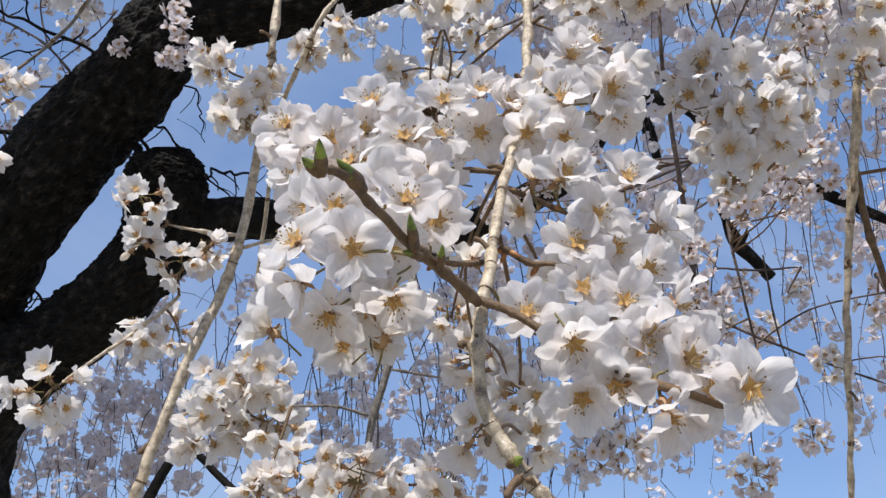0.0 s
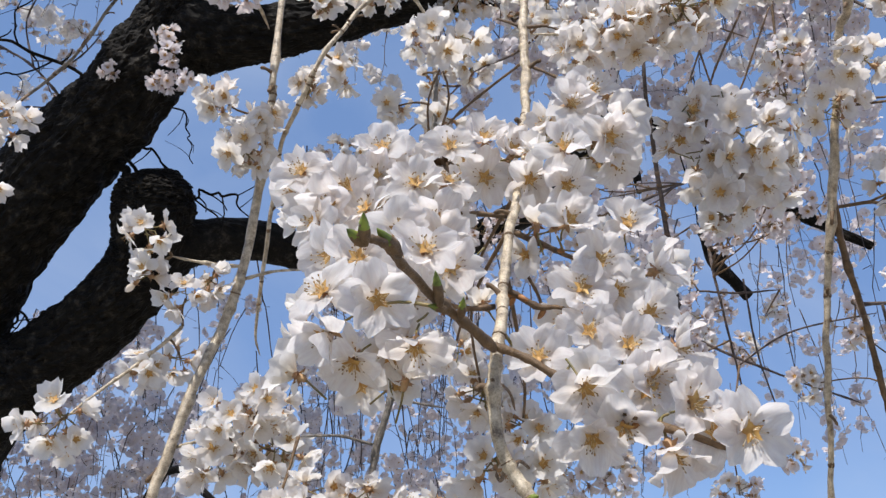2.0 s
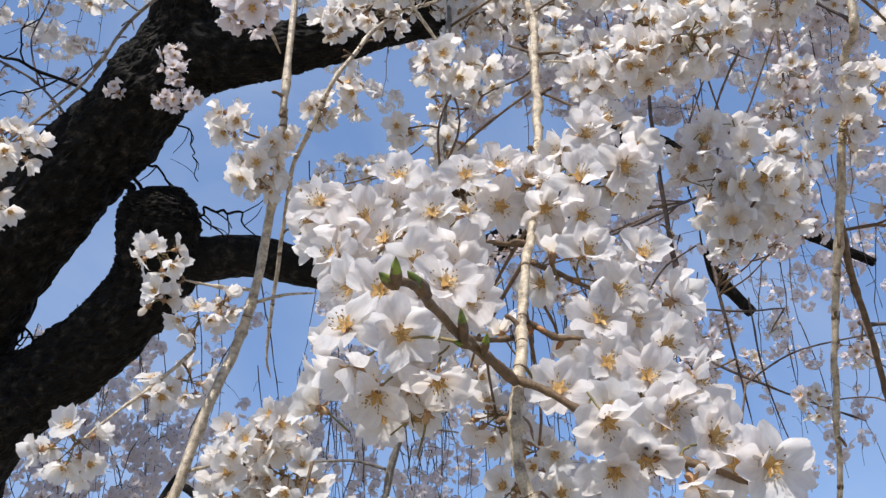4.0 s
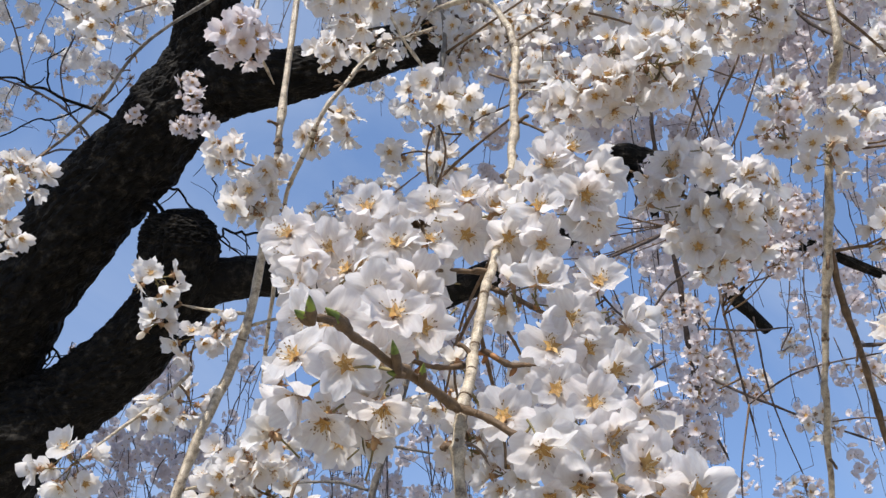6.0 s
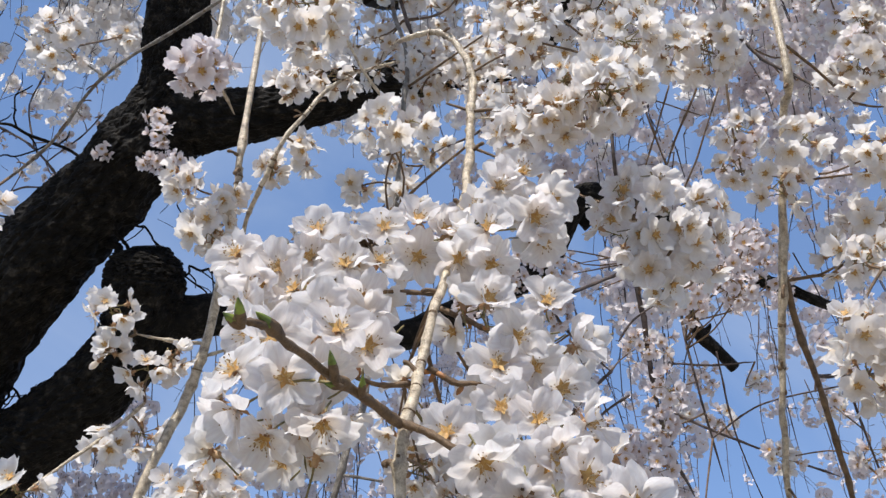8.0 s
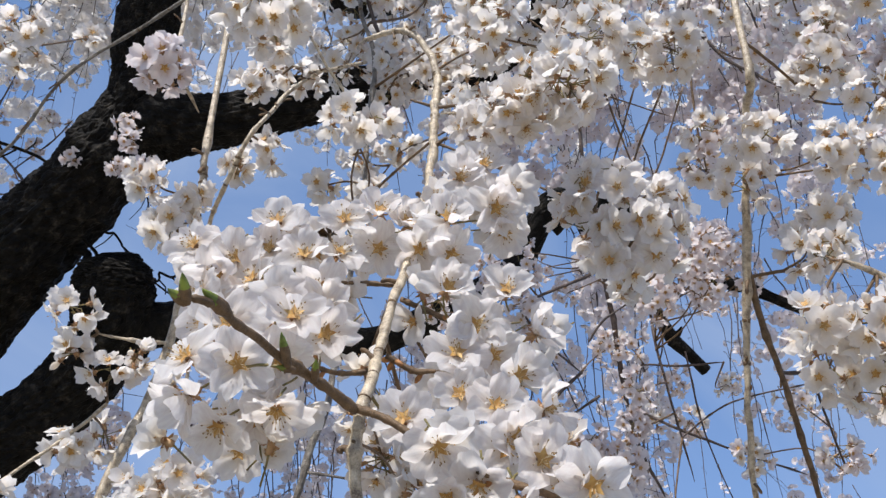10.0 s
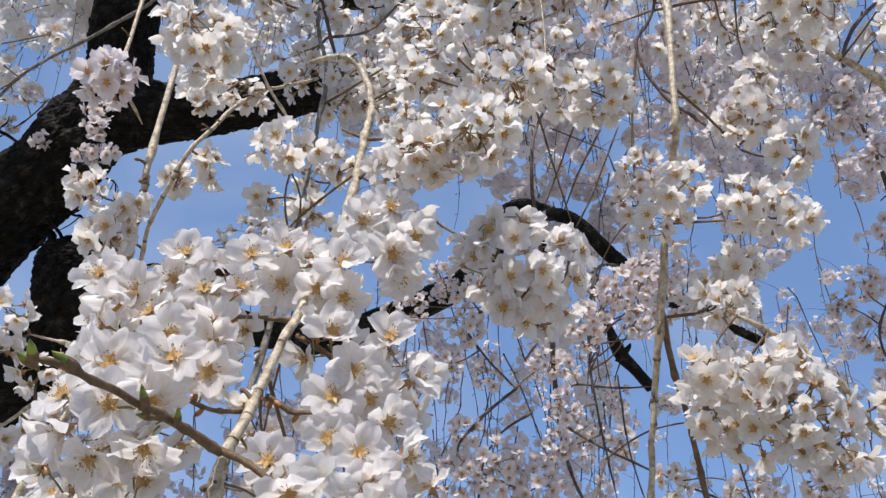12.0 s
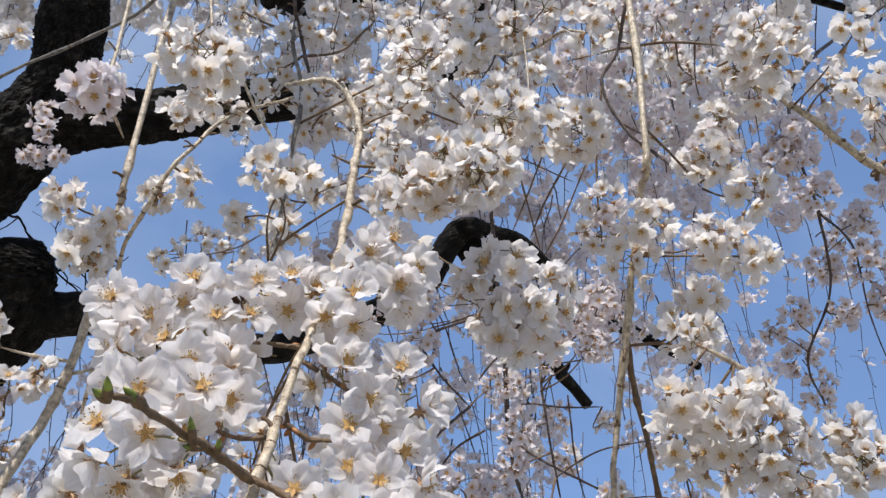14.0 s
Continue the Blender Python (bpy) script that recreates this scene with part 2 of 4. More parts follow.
NEAR_CALYX = mesh_of("flower", *(lambda d: (d[0], d[1], [CALYX, STALK], d[2]))(joined(calyx_data(0.018))))
NEAR_EYES, NEAR_STAMENS = mesh_of("flower_eye", *star_data(0.0052, 0.0012), [CENTRE], smooth=False), []
for _ in range(3):
    fil_, ant_ = stamens_data(flower_rng, 18, 0.0092)
    v_, f_, s_ = joined([(*fil_, 0), (*ant_, 1)])
    NEAR_STAMENS.append(mesh_of("stamen_tuft", v_, f_, [FILAMENT, ANTHER], s_))


def simple_flower(rng, opening, rows=4, cols=4, stamens=7, petal=PETAL):
    pieces = []
    for k in range(5):
        v, f = petal_data(0.0184 * rng.uniform(0.9, 1.08), rng.uniform(0.0118, 0.0150), rng.uniform(-0.05, 0.45), rng.uniform(-0.3, 0.6), rows, cols, rng.uniform(-0.25, 0.25), rng.uniform(0.12, 0.24))
        pieces.append((spun([(x, y, z + 0.0004 * (k % 2)) for x, y, z in v], k * 1.2566 + rng.uniform(-0.16, 0.16), opening + rng.uniform(-0.2, 0.25)), f, 0))
    pieces.append((*star_data(0.0046, 0.0016 + 0.002 * opening), 1))
    if stamens:
        fil, ant = stamens_data(rng, stamens, 0.008)
        pieces += [(*fil, 4), (*ant, 1)]
    pieces += [(v, f, 2 + s) for v, f, s in calyx_data(0.021)]
    v, f, s = joined(pieces)
    return mesh_of("flower", v, f, [petal, CENTRE, CALYX, STALK, FILAMENT], s)


FLOWERS = [simple_flower(flower_rng, o) for o in (0.05, 0.2, 0.35, 0.5, 0.7, 0.9, 0.3, 0.15, 0.6, 0.4)]
PINK_SHADED_FLOWERS = [simple_flower(flower_rng, o, petal=PINK_SHADED_PETAL) for o in (0.1, 0.3, 0.5, 0.7)]
bud_v, bud_f = tube_data(np.array([(0, 0, -0.001, 0.0012), (0, 0, 0.002, 0.0026), (0, 0, 0.005, 0.0035), (0, 0, 0.008, 0.0032), (0, 0, 0.0105, 0.0016), (0, 0, 0.0115, 0.0003)]), 8)
BUD_D = joined([(bud_v, bud_f, 0)] + [(v, f, 1 + s) for v, f, s in calyx_data(0.016)])
FLOWER_BUD = mesh_of("flower_bud", BUD_D[0], BUD_D[1], [PETAL, CALYX, STALK], BUD_D[2])


def facing(axis, spin):
    return (Vector(axis).normalized().to_track_quat("Z", "Y").to_matrix().to_4x4()) @ Matrix.Rotation(spin, 4, "Z")


def near_flower(parent, x, y, z, yaw, pitch, rng, size=1.0):
    """A large flower with every petal a piece of its own. It looks along yaw (0: towards -y) and pitch."""
    a, b = radians(yaw), radians(pitch)
    axis = Vector((math.sin(a) * math.cos(b), -math.cos(a) * math.cos(b), math.sin(b)))
    axis = (axis + Vector([rng.uniform(-0.28, 0.28) for _ in range(3)])).normalized()
    ob = part("flower", NEAR_CALYX, parent, m=Matrix.Translation((x, y, z)) @ facing(axis, rng.uniform(0, 6.28)) @ Matrix.Scale(size * rng.uniform(1.02, 1.16), 4))
    opening = rng.choice((0.06, 0.16, 0.26, 0.4, 0.52))
    for k in range(5):
        m = Matrix.Rotation(k * 1.2566 + rng.uniform(-0.12, 0.12), 4, "Z") @ Matrix.Rotation(-opening + rng.uniform(-0.15, 0.15), 4, "Y") @ Matrix.Rotation(rng.uniform(-0.15, 0.15), 4, "X")
        part("petal", rng.choice(NEAR_PETALS), ob, m=Matrix.Translation((0, 0, 0.0003 * (k % 2))) @ m)
    part("flower_eye", NEAR_EYES, ob, "ochre star-shaped eye", m=Matrix.Translation((0, 0, 0.001 + 0.003 * opening)))
    part("stamen_tuft", rng.choice(NEAR_STAMENS), ob, "pale stamens with brown anthers")
    return ob, Vector((x, y, z)) - axis * 0.017


def nearest(lines, p):
    """The nearest point on any of the lines, with its radius."""
    best = min((min(((Vector(q[:3]) - Vector(p)).length, tuple(q)) for q in line) for line in lines), key=lambda e: e[0])
    return Vector(best[1][:3])


def spur(verts, faces, a, b, r, rng, sides=5):
    a, b = Vector(a), Vector(b)
    mid = (a + b) / 2 + Vector([rng.uniform(-1, 1) for _ in range(3)]) * (b - a).length * 0.12
    tube_data(spline([(*a, r * 1.5), (*mid, r), (*b, r * 0.9)], 4), sides, knots=0.5, verts=verts, faces=faces)


def clusters(parent, lines, rows, rng, buds=0.025, down=0.25, size=1.0, flowers=FLOWERS):
    """Balls of flowers on short spurs: rows of x, y, z, radius, number of flowers."""
    for x, y, z, radius, count in rows:
        verts, faces = [], []
        c = Vector((x, y, z))
        spur(verts, faces, nearest(lines, c), c, 0.0010, rng)
        reach, n = max(0.012, radius - 0.007), int(count * 1.7)
        lop = Vector([rng.uniform(0.75, 1.2) for _ in range(3)])
        for k in range(n):
            h, w = 1 - 2 * (k + 0.5) / n, k * 2.39996 + rng.uniform(-0.3, 0.3) + x * 37
            d = Vector((math.sqrt(1 - h * h) * math.cos(w), math.sqrt(1 - h * h) * math.sin(w), h))
            d = (d + Vector([rng.uniform(-0.3, 0.3) for _ in range(3)])).normalized()
            axis = (d + Vector((0, -0.2, -down)) + Vector([rng.uniform(-0.45, 0.45) for _ in range(3)])).normalized()
            far = reach * rng.uniform(0.6, 1.08) * Vector([d[i] * lop[i] for i in range(3)]).length
            m = Matrix.Translation(c + d * far) @ facing(axis, rng.uniform(0, 6.28)) @ Matrix.Scale(size * rng.uniform(0.8, 0.98), 4)
            bud = rng.random() < buds
            part("flower_bud" if bud else "flower", FLOWER_BUD if bud else rng.choice(flowers), parent, m=m)
        part("spur", mesh_of("spur", verts, faces, [SHOOT]), parent, "short brown fruiting spur")


def twig(name, parent, rows, mat=TWIG, sides=9, knots=0.6, steps=8, rough=0.07, label=""):
    """A tapering twig through rows of x, y, z, radius; returns its line."""
    line = spline(rows, steps)
    line[:, 3] *= 0.67
    for q in line[1:-1]:
        for i in range(3):
            q[i] += 0.55 * q[3] * noise.noise(Vector(q[:3]) * 45 + Vector((7.3 * i, 2.1, 0.4)))
    for k in range(2, len(line) - 2, 5):
        if noise.noise(Vector(line[k][:3]) * 31) > -0.1:
            line[k, 3] *= 1.28
    line[-2:, 3] *= (0.75, 0.35)
    v, f = tube_data(line, sides, rough, knots, freq=60)
    part(name, mesh_of(name, v, f, [mat]), parent, label)
    return line


# ---- ground, unseen, pale to bounce light ----
gv, gf = [], []
for i in range(41):
    for j in range(41):
        gx, gy = (i - 20) ** 3 * 0.25, (j - 20) ** 3 * 0.25
        gv.append((gx, gy, 0.04 * noise.noise(Vector((gx, gy, 0)) * 0.4)))
for i in range(40):
    for j in range(40):
        a = i * 41 + j
        gf.append((a, a + 41, a + 42, a + 1))
tagged(new("ground", mesh_of("ground", gv, gf, [BOUNCE_GROUND])), "unseen ground under the cherry tree, pale to bounce light up", "ground", kind="structure")

rng = random.Random(5)

# ---- the old tree ----
tree = thing("cherry_tree", "old weeping cherry tree with black rugged bark", "tree", at=(-0.95, 1.75, 0))


def limb(name, rows, label="", sides=28, steps=9, rough=0.10, ridges=0.0):
    """A limb of the tree. ridges: depth in metres of the cracked plates of old bark, drawn out along the limb."""
    line = spline(rows, steps)
    v, f = tube_data(line, sides, rough, 0.0, freq=14)
    if ridges:
        for k, q in enumerate(v):
            i, a = divmod(k, sides)
            o = (Vector(q) - Vector(line[i][:3])).normalized()
            w = 2 * math.pi * a / sides
            p = Vector((math.cos(w) * 3.2, math.sin(w) * 3.2, i / steps * 1.7))
            crack = abs(noise.noise(p * 1.9 + Vector((0, 0, 4)))) + 0.6 * abs(noise.noise(p * 4.3)) + 0.5 * noise.noise(p * 9)
            v[k] = tuple(Vector(q) + o * ridges * (min(crack, 0.7) - 0.35))
    v = [(x + 0.95, y - 1.75, z) for x, y, z in v]
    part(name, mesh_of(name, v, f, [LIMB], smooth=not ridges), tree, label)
    return line


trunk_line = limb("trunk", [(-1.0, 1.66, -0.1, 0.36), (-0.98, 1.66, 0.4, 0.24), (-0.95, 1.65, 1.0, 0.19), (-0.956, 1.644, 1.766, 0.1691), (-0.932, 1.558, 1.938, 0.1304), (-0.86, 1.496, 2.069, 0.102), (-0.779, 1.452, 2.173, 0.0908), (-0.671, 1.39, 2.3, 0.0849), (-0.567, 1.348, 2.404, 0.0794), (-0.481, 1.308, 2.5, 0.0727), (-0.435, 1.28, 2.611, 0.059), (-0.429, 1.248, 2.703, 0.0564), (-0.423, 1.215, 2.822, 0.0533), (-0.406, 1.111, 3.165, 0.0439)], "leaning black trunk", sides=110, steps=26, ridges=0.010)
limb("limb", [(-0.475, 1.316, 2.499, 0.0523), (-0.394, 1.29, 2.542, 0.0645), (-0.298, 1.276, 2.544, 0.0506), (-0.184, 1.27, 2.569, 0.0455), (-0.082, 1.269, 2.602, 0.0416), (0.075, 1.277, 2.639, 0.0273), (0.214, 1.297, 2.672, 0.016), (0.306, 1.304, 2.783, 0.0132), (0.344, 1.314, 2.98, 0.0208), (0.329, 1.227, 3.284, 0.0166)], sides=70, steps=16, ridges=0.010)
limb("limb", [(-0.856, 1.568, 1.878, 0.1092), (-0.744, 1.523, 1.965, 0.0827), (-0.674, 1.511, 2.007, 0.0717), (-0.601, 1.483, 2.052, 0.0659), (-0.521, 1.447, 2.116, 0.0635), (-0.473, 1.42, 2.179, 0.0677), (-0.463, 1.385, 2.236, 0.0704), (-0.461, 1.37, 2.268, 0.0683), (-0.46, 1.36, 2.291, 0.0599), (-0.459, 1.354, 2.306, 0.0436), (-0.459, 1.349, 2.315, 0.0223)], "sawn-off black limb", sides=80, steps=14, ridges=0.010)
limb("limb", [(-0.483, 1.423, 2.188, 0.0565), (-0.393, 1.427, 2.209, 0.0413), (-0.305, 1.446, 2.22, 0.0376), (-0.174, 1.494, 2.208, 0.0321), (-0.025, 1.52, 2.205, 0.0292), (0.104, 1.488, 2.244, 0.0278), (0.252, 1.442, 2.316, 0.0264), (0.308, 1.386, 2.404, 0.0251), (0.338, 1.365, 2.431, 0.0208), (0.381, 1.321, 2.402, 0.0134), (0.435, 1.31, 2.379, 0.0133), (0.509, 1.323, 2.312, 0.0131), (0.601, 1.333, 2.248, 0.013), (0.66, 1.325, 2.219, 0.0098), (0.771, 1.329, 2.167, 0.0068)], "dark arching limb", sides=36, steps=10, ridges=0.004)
limb("limb", [(0.456, 1.325, 2.351, 0.0012), (0.482, 1.349, 2.262, 0.0015), (0.492, 1.371, 2.217, 0.002), (0.503, 1.38, 2.199, 0.0071), (0.524, 1.399, 2.162, 0.0121), (0.555, 1.412, 2.136, 0.0101), (0.585, 1.425, 2.109, 0.0101)], "broken dark stub", sides=12)
for rows in ([(0.526, 1.398, 2.158, 0.0075), (0.538, 1.392, 2.172, 0.0045), (0.542, 1.39, 2.18, 0.0012)], [(0.53, 1.4, 2.158, 0.007), (0.518, 1.393, 2.148, 0.004), (0.512, 1.391, 2.146, 0.001)], [(0.507, 1.385, 2.19, 0.006), (0.498, 1.38, 2.205, 0.004), (0.488, 1.376, 2.214, 0.001)]):
    limb("snag", rows, sides=8, steps=4)
for rows in ([(-0.539, 1.362, 2.321, 0.0134), (-0.505, 1.36, 2.304, 0.0123), (-0.481, 1.362, 2.279, 0.0101)],
             [(-0.417, 1.403, 2.282, 0.0051), (-0.387, 1.39, 2.287, 0.004), (-0.35, 1.381, 2.282, 0.004), (-0.317, 1.377, 2.265, 0.003), (-0.296, 1.375, 2.242, 0.002)],
             [(-0.516, 1.394, 2.394, 0.0041), (-0.474, 1.387, 2.356, 0.0036), (-0.433, 1.379, 2.32, 0.003), (-0.397, 1.376, 2.272, 0.003), (-0.338, 1.375, 2.218, 0.002)],
             [(-0.454, 1.353, 2.444, 0.0031), (-0.418, 1.343, 2.415, 0.0025), (-0.41, 1.35, 2.368, 0.002), (-0.401, 1.355, 2.328, 0.0015)],
             [(-0.583, 1.307, 2.465, 0.0052), (-0.651, 1.272, 2.491, 0.0051), (-0.723, 1.241, 2.508, 0.004), (-0.803, 1.21, 2.524, 0.003)],
             [(-0.641, 1.278, 2.477, 0.0031), (-0.713, 1.268, 2.448, 0.0025), (-0.774, 1.263, 2.406, 0.002)],
             [(-0.683, 1.248, 2.494, 0.003), (-0.688, 1.226, 2.545, 0.0025), (-0.652, 1.214, 2.573, 0.002)],
             [(-0.712, 1.364, 2.35, 0.0083), (-0.764, 1.354, 2.344, 0.0072), (-0.836, 1.333, 2.339, 0.0061)],
             [(-0.676, 1.376, 2.326, 0.0042), (-0.707, 1.347, 2.365, 0.0031), (-0.743, 1.337, 2.383, 0.0021)],
             [(-0.695, 1.517, 2.082, 0.0041), (-0.721, 1.501, 2.099, 0.0041), (-0.728, 1.493, 2.064, 0.003)]):
    rows = [(x + rng.uniform(-0.008, 0.008), y, z + rng.uniform(-0.008, 0.008), r * 0.6) for x, y, z, r in spline(rows, 3)]
    limb("twiglet", rows, sides=6, steps=3, rough=0.05)
    # short side shoots
    for x, y, z, r in rows[2::2]:
        a = Vector((x, y, z))
        b = a + Vector((rng.uniform(-0.05, 0.05), rng.uniform(-0.03, 0.03), rng.uniform(-0.07, 0.05)))
        limb("side_shoot", [(*a, r * 0.6), (*((a + b) / 2 + Vector((0.006, 0, 0))), r * 0.5), (*b, r * 0.4)], sides=5, steps=2, rough=0.0)
limb("limb", [(-0.498, 1.5, 1.673, 0.0105), (-0.471, 1.5, 1.730, 0.0095), (-0.451, 1.5, 1.776, 0.0085), (-0.429, 1.5, 1.818, 0.0075), (-0.418, 1.5, 1.841, 0.0045)], sides=10)
limb("limb", [(-0.307, 1.42, 1.746, 0.006), (-0.344, 1.43, 1.777, 0.006), (-0.372, 1.44, 1.802, 0.0062), (-0.392, 1.45, 1.815, 0.0066), (-0.413, 1.47, 1.814, 0.006)], "hooked dark limb", sides=10)
limb("limb", [(0.331, 1.421, 2.395, 0.0166), (0.37, 1.402, 2.419, 0.0134), (0.392, 1.399, 2.371, 0.0102), (0.405, 1.405, 2.301, 0.0061)], sides=12)
# limbs overhead, from which the branches hang
limb("limb", [(-0.41, 1.24, 3.3, 0.045), (-0.25, 0.95, 3.4, 0.035), (0.0, 0.76, 3.4, 0.028), (0.3, 0.68, 3.33, 0.022), (0.7, 0.75, 3.22, 0.016), (1.15, 0.82, 3.08, 0.012)], sides=12)
# unseen limbs above, added to carry the shading crown
top = tuple(trunk_line[-1][:3])
limb("limb", [(*top, 0.07), (-0.95, 1.95, top[2] + 0.7, 0.065), (-1.8, 1.85, top[2] + 1.2, 0.05), (-2.9, 1.7, top[2] + 1.35, 0.035), (-4.1, 1.75, top[2] + 1.2, 0.015)], sides=16, ridges=0.004)
limb("limb", [(-1.8, 1.85, top[2] + 1.2, 0.035), (-2.5, 1.2, top[2] + 1.4, 0.025), (-3.4, 0.7, top[2] + 1.3, 0.01)], sides=12)
limb("limb", [(*top, 0.06), (-0.1, 1.95, top[2] + 0.3, 0.05), (0.5, 1.75, top[2] + 0.4, 0.035), (1.0, 1.6, top[2] + 0.3, 0.02), (1.5, 1.5, top[2] + 0.1, 0.008)], sides=16, ridges=0.004)

# ---- the hanging branches ----


def hanging_branch(label):
    return thing("blossom_branch", label, "branch", "hanging blossom branches")


# the nearest branch: an arched twig with three sprays
main = hanging_branch("arched weeping cherry branch crowded with open white flowers")
arch_line = twig("twig", main, [(0.006, 0.7, 2.227, 0.0031), (0.018, 0.64, 2.186, 0.0037), (0.041, 0.62, 2.179, 0.0041), (0.064, 0.605, 2.164, 0.0047), (0.079, 0.59, 2.129, 0.0048), (0.086, 0.578, 2.09, 0.0051), (0.083, 0.567, 2.054, 0.0052), (0.081, 0.553, 2.014, 0.0050), (0.077, 0.53, 1.963, 0.0048), (0.071, 0.508, 1.921, 0.0047), (0.067, 0.482, 1.883, 0.0042), (0.054, 0.45, 1.831, 0.0044), (0.044, 0.415, 1.773, 0.0042), (0.037, 0.387, 1.735, 0.0050), (0.034, 0.384, 1.708, 0.0046), (0.039, 0.386, 1.679, 0.0046), (0.053, 0.384, 1.655, 0.0048), (0.071, 0.385, 1.637, 0.0048)], label="pale arching twig", steps=12)
bud_line = twig("twig", main, [(0.034, 0.378, 1.729, 0.0038), (0.017, 0.354, 1.736, 0.0034), (0.003, 0.326, 1.739, 0.0029), (-0.011, 0.283, 1.739, 0.0025), (-0.015, 0.268, 1.738, 0.0021), (-0.021, 0.26, 1.737, 0.0016)], SHOOT, label="brown shoot with green leaf buds")
right_spur = twig("twig", main, [(0.034, 0.377, 1.73, 0.003), (0.052, 0.375, 1.722, 0.0028), (0.071, 0.374, 1.709, 0.0027), (0.091, 0.368, 1.697, 0.0029), (0.107, 0.366, 1.69, 0.0031), (0.121, 0.358, 1.683, 0.0025), (0.135, 0.355, 1.676, 0.0018)], SHOOT)
left_spur = twig("twig", main, [(0.039, 0.416, 1.762, 0.0023), (0.022, 0.412, 1.76, 0.002), (0.006, 0.406, 1.763, 0.0017)], SHOOT)
mid_spur = twig("twig", main, [(0.047, 0.422, 1.773, 0.0023), (0.063, 0.425, 1.765, 0.0026), (0.076, 0.425, 1.764, 0.0017), (0.096, 0.419, 1.753, 0.0014)], SHOOT)
top_spur = twig("twig", main, [(0.053, 0.472, 1.839, 0.0024), (0.03, 0.467, 1.839, 0.002), (0.003, 0.459, 1.835, 0.0016), (-0.028, 0.449, 1.834, 0.0016)], SHOOT)
fork_spur = twig("twig", main, [(0.055, 0.471, 1.829, 0.0027), (0.072, 0.465, 1.818, 0.0026), (0.089, 0.451, 1.803, 0.0019), (0.118, 0.445, 1.791, 0.0012)], SHOOT)
for rows in ([(0.055, 0.473, 1.822, 0.0013), (0.065, 0.48, 1.804, 0.0015), (0.076, 0.496, 1.789, 0.0014), (0.085, 0.524, 1.765, 0.0011)],
             [(0.085, 0.58, 2.100, 0.0016), (0.108, 0.575, 2.113, 0.0015), (0.137, 0.57, 2.123, 0.0012)],
             [(0.083, 0.552, 2.010, 0.0017), (0.059, 0.575, 2.001, 0.0016), (0.036, 0.6, 1.993, 0.0017), (0.021, 0.61, 1.982, 0.0013)],
             [(0.062, 0.57, 2.060, 0.0014), (0.083, 0.565, 2.049, 0.0022), (0.100, 0.555, 2.043, 0.0020), (0.112, 0.55, 2.033, 0.0014)],
             [(0.083, 0.548, 2.000, 0.0017), (0.104, 0.54, 1.984, 0.0016), (0.129, 0.52, 1.958, 0.0015), (0.159, 0.505, 1.931, 0.0013), (0.184, 0.495, 1.912, 0.0012), (0.218, 0.49, 1.885, 0.001)],
             [(0.033, 0.379, 1.714, 0.0013), (0.044, 0.413, 1.716, 0.0011), (0.052, 0.454, 1.714, 0.0009)]):
    twig("side_twig", main, rows, SHOOT)
main_lines = [arch_line, bud_line, right_spur, left_spur, mid_spur, top_spur, fork_spur]

SPRAY_LEFT = [(-0.021, 0.36, 1.747, 6, -29), (-0.003, 0.372, 1.729, 0, -47), (-0.042, 0.361, 1.732, -35, -46), (-0.045, 0.364, 1.751, -40, 1), (-0.032, 0.385, 1.725, -9, -59), (-0.007, 0.383, 1.757, 12, -20), (0.001, 0.38, 1.778, 4, 24), (-0.031, 0.381, 1.775, -14, 14), (-0.047, 0.398, 1.784, -20, 1), (0.014, 0.409, 1.78, 26, -8), (-0.015, 0.397, 1.733, 18, -61)]
SPRAY_TOP = [(0.009, 0.434, 1.82, 0, -26), (0.04, 0.476, 1.868, 3, -23), (0.066, 0.46, 1.859, 6, -26), (0.086, 0.444, 1.848, 13, -28), (0.041, 0.476, 1.894, 0, 1), (-0.004, 0.445, 1.846, -10, 6), (-0.043, 0.436, 1.841, -17, -9), (-0.07, 0.442, 1.853, -26, 16), (-0.059, 0.452, 1.854, 7, -32), (-0.024, 0.462, 1.879, -9, 21), (0.015, 0.461, 1.856, 36, 18), (0.018, 0.47, 1.886, 10, 14)]
SPRAY_UPPER = [(0.084, 0.437, 1.867, 5, 18), (0.115, 0.45, 1.884, 10, -31), (0.082, 0.426, 1.815, 0, 6), (-0.058, 0.426, 1.814, -38, -7), (-0.028, 0.46, 1.859, -11, -9), (-0.016, 0.465, 1.87, 5, 6), (0.093, 0.452, 1.906, 0, 22), (-0.082, 0.495, 1.866, -21, -40), (-0.013, 0.42, 1.806, -5, 6), (0.011, 0.43, 1.806, 15, -46), (0.059, 0.479, 1.887, 5, -4), (-0.031, 0.433, 1.824, -15, 6), (-0.051, 0.431, 1.828, -24, -24), (0.114, 0.455, 1.890, 15, -30), (0.095, 0.462, 1.915, -5, 10), (0.130, 0.468, 1.905, 30, -15), (0.121, 0.462, 1.874, 10, -45), (0.112, 0.472, 1.929, 5, 25)]
SPRAY_RIGHT = [(0.098, 0.425, 1.791, 0, -20), (0.118, 0.435, 1.817, 5, 21), (0.086, 0.422, 1.772, -5, 10), (0.087, 0.412, 1.746, 0, -1), (0.105, 0.405, 1.737, 11, -4), (0.073, 0.364, 1.708, 0, -26), (0.119, 0.417, 1.758, 16, -4), (0.133, 0.435, 1.79, 29, 1), (0.13, 0.405, 1.737, 42, -7), (0.092, 0.372, 1.692, 0, -47), (0.113, 0.392, 1.719, 25, -29)]
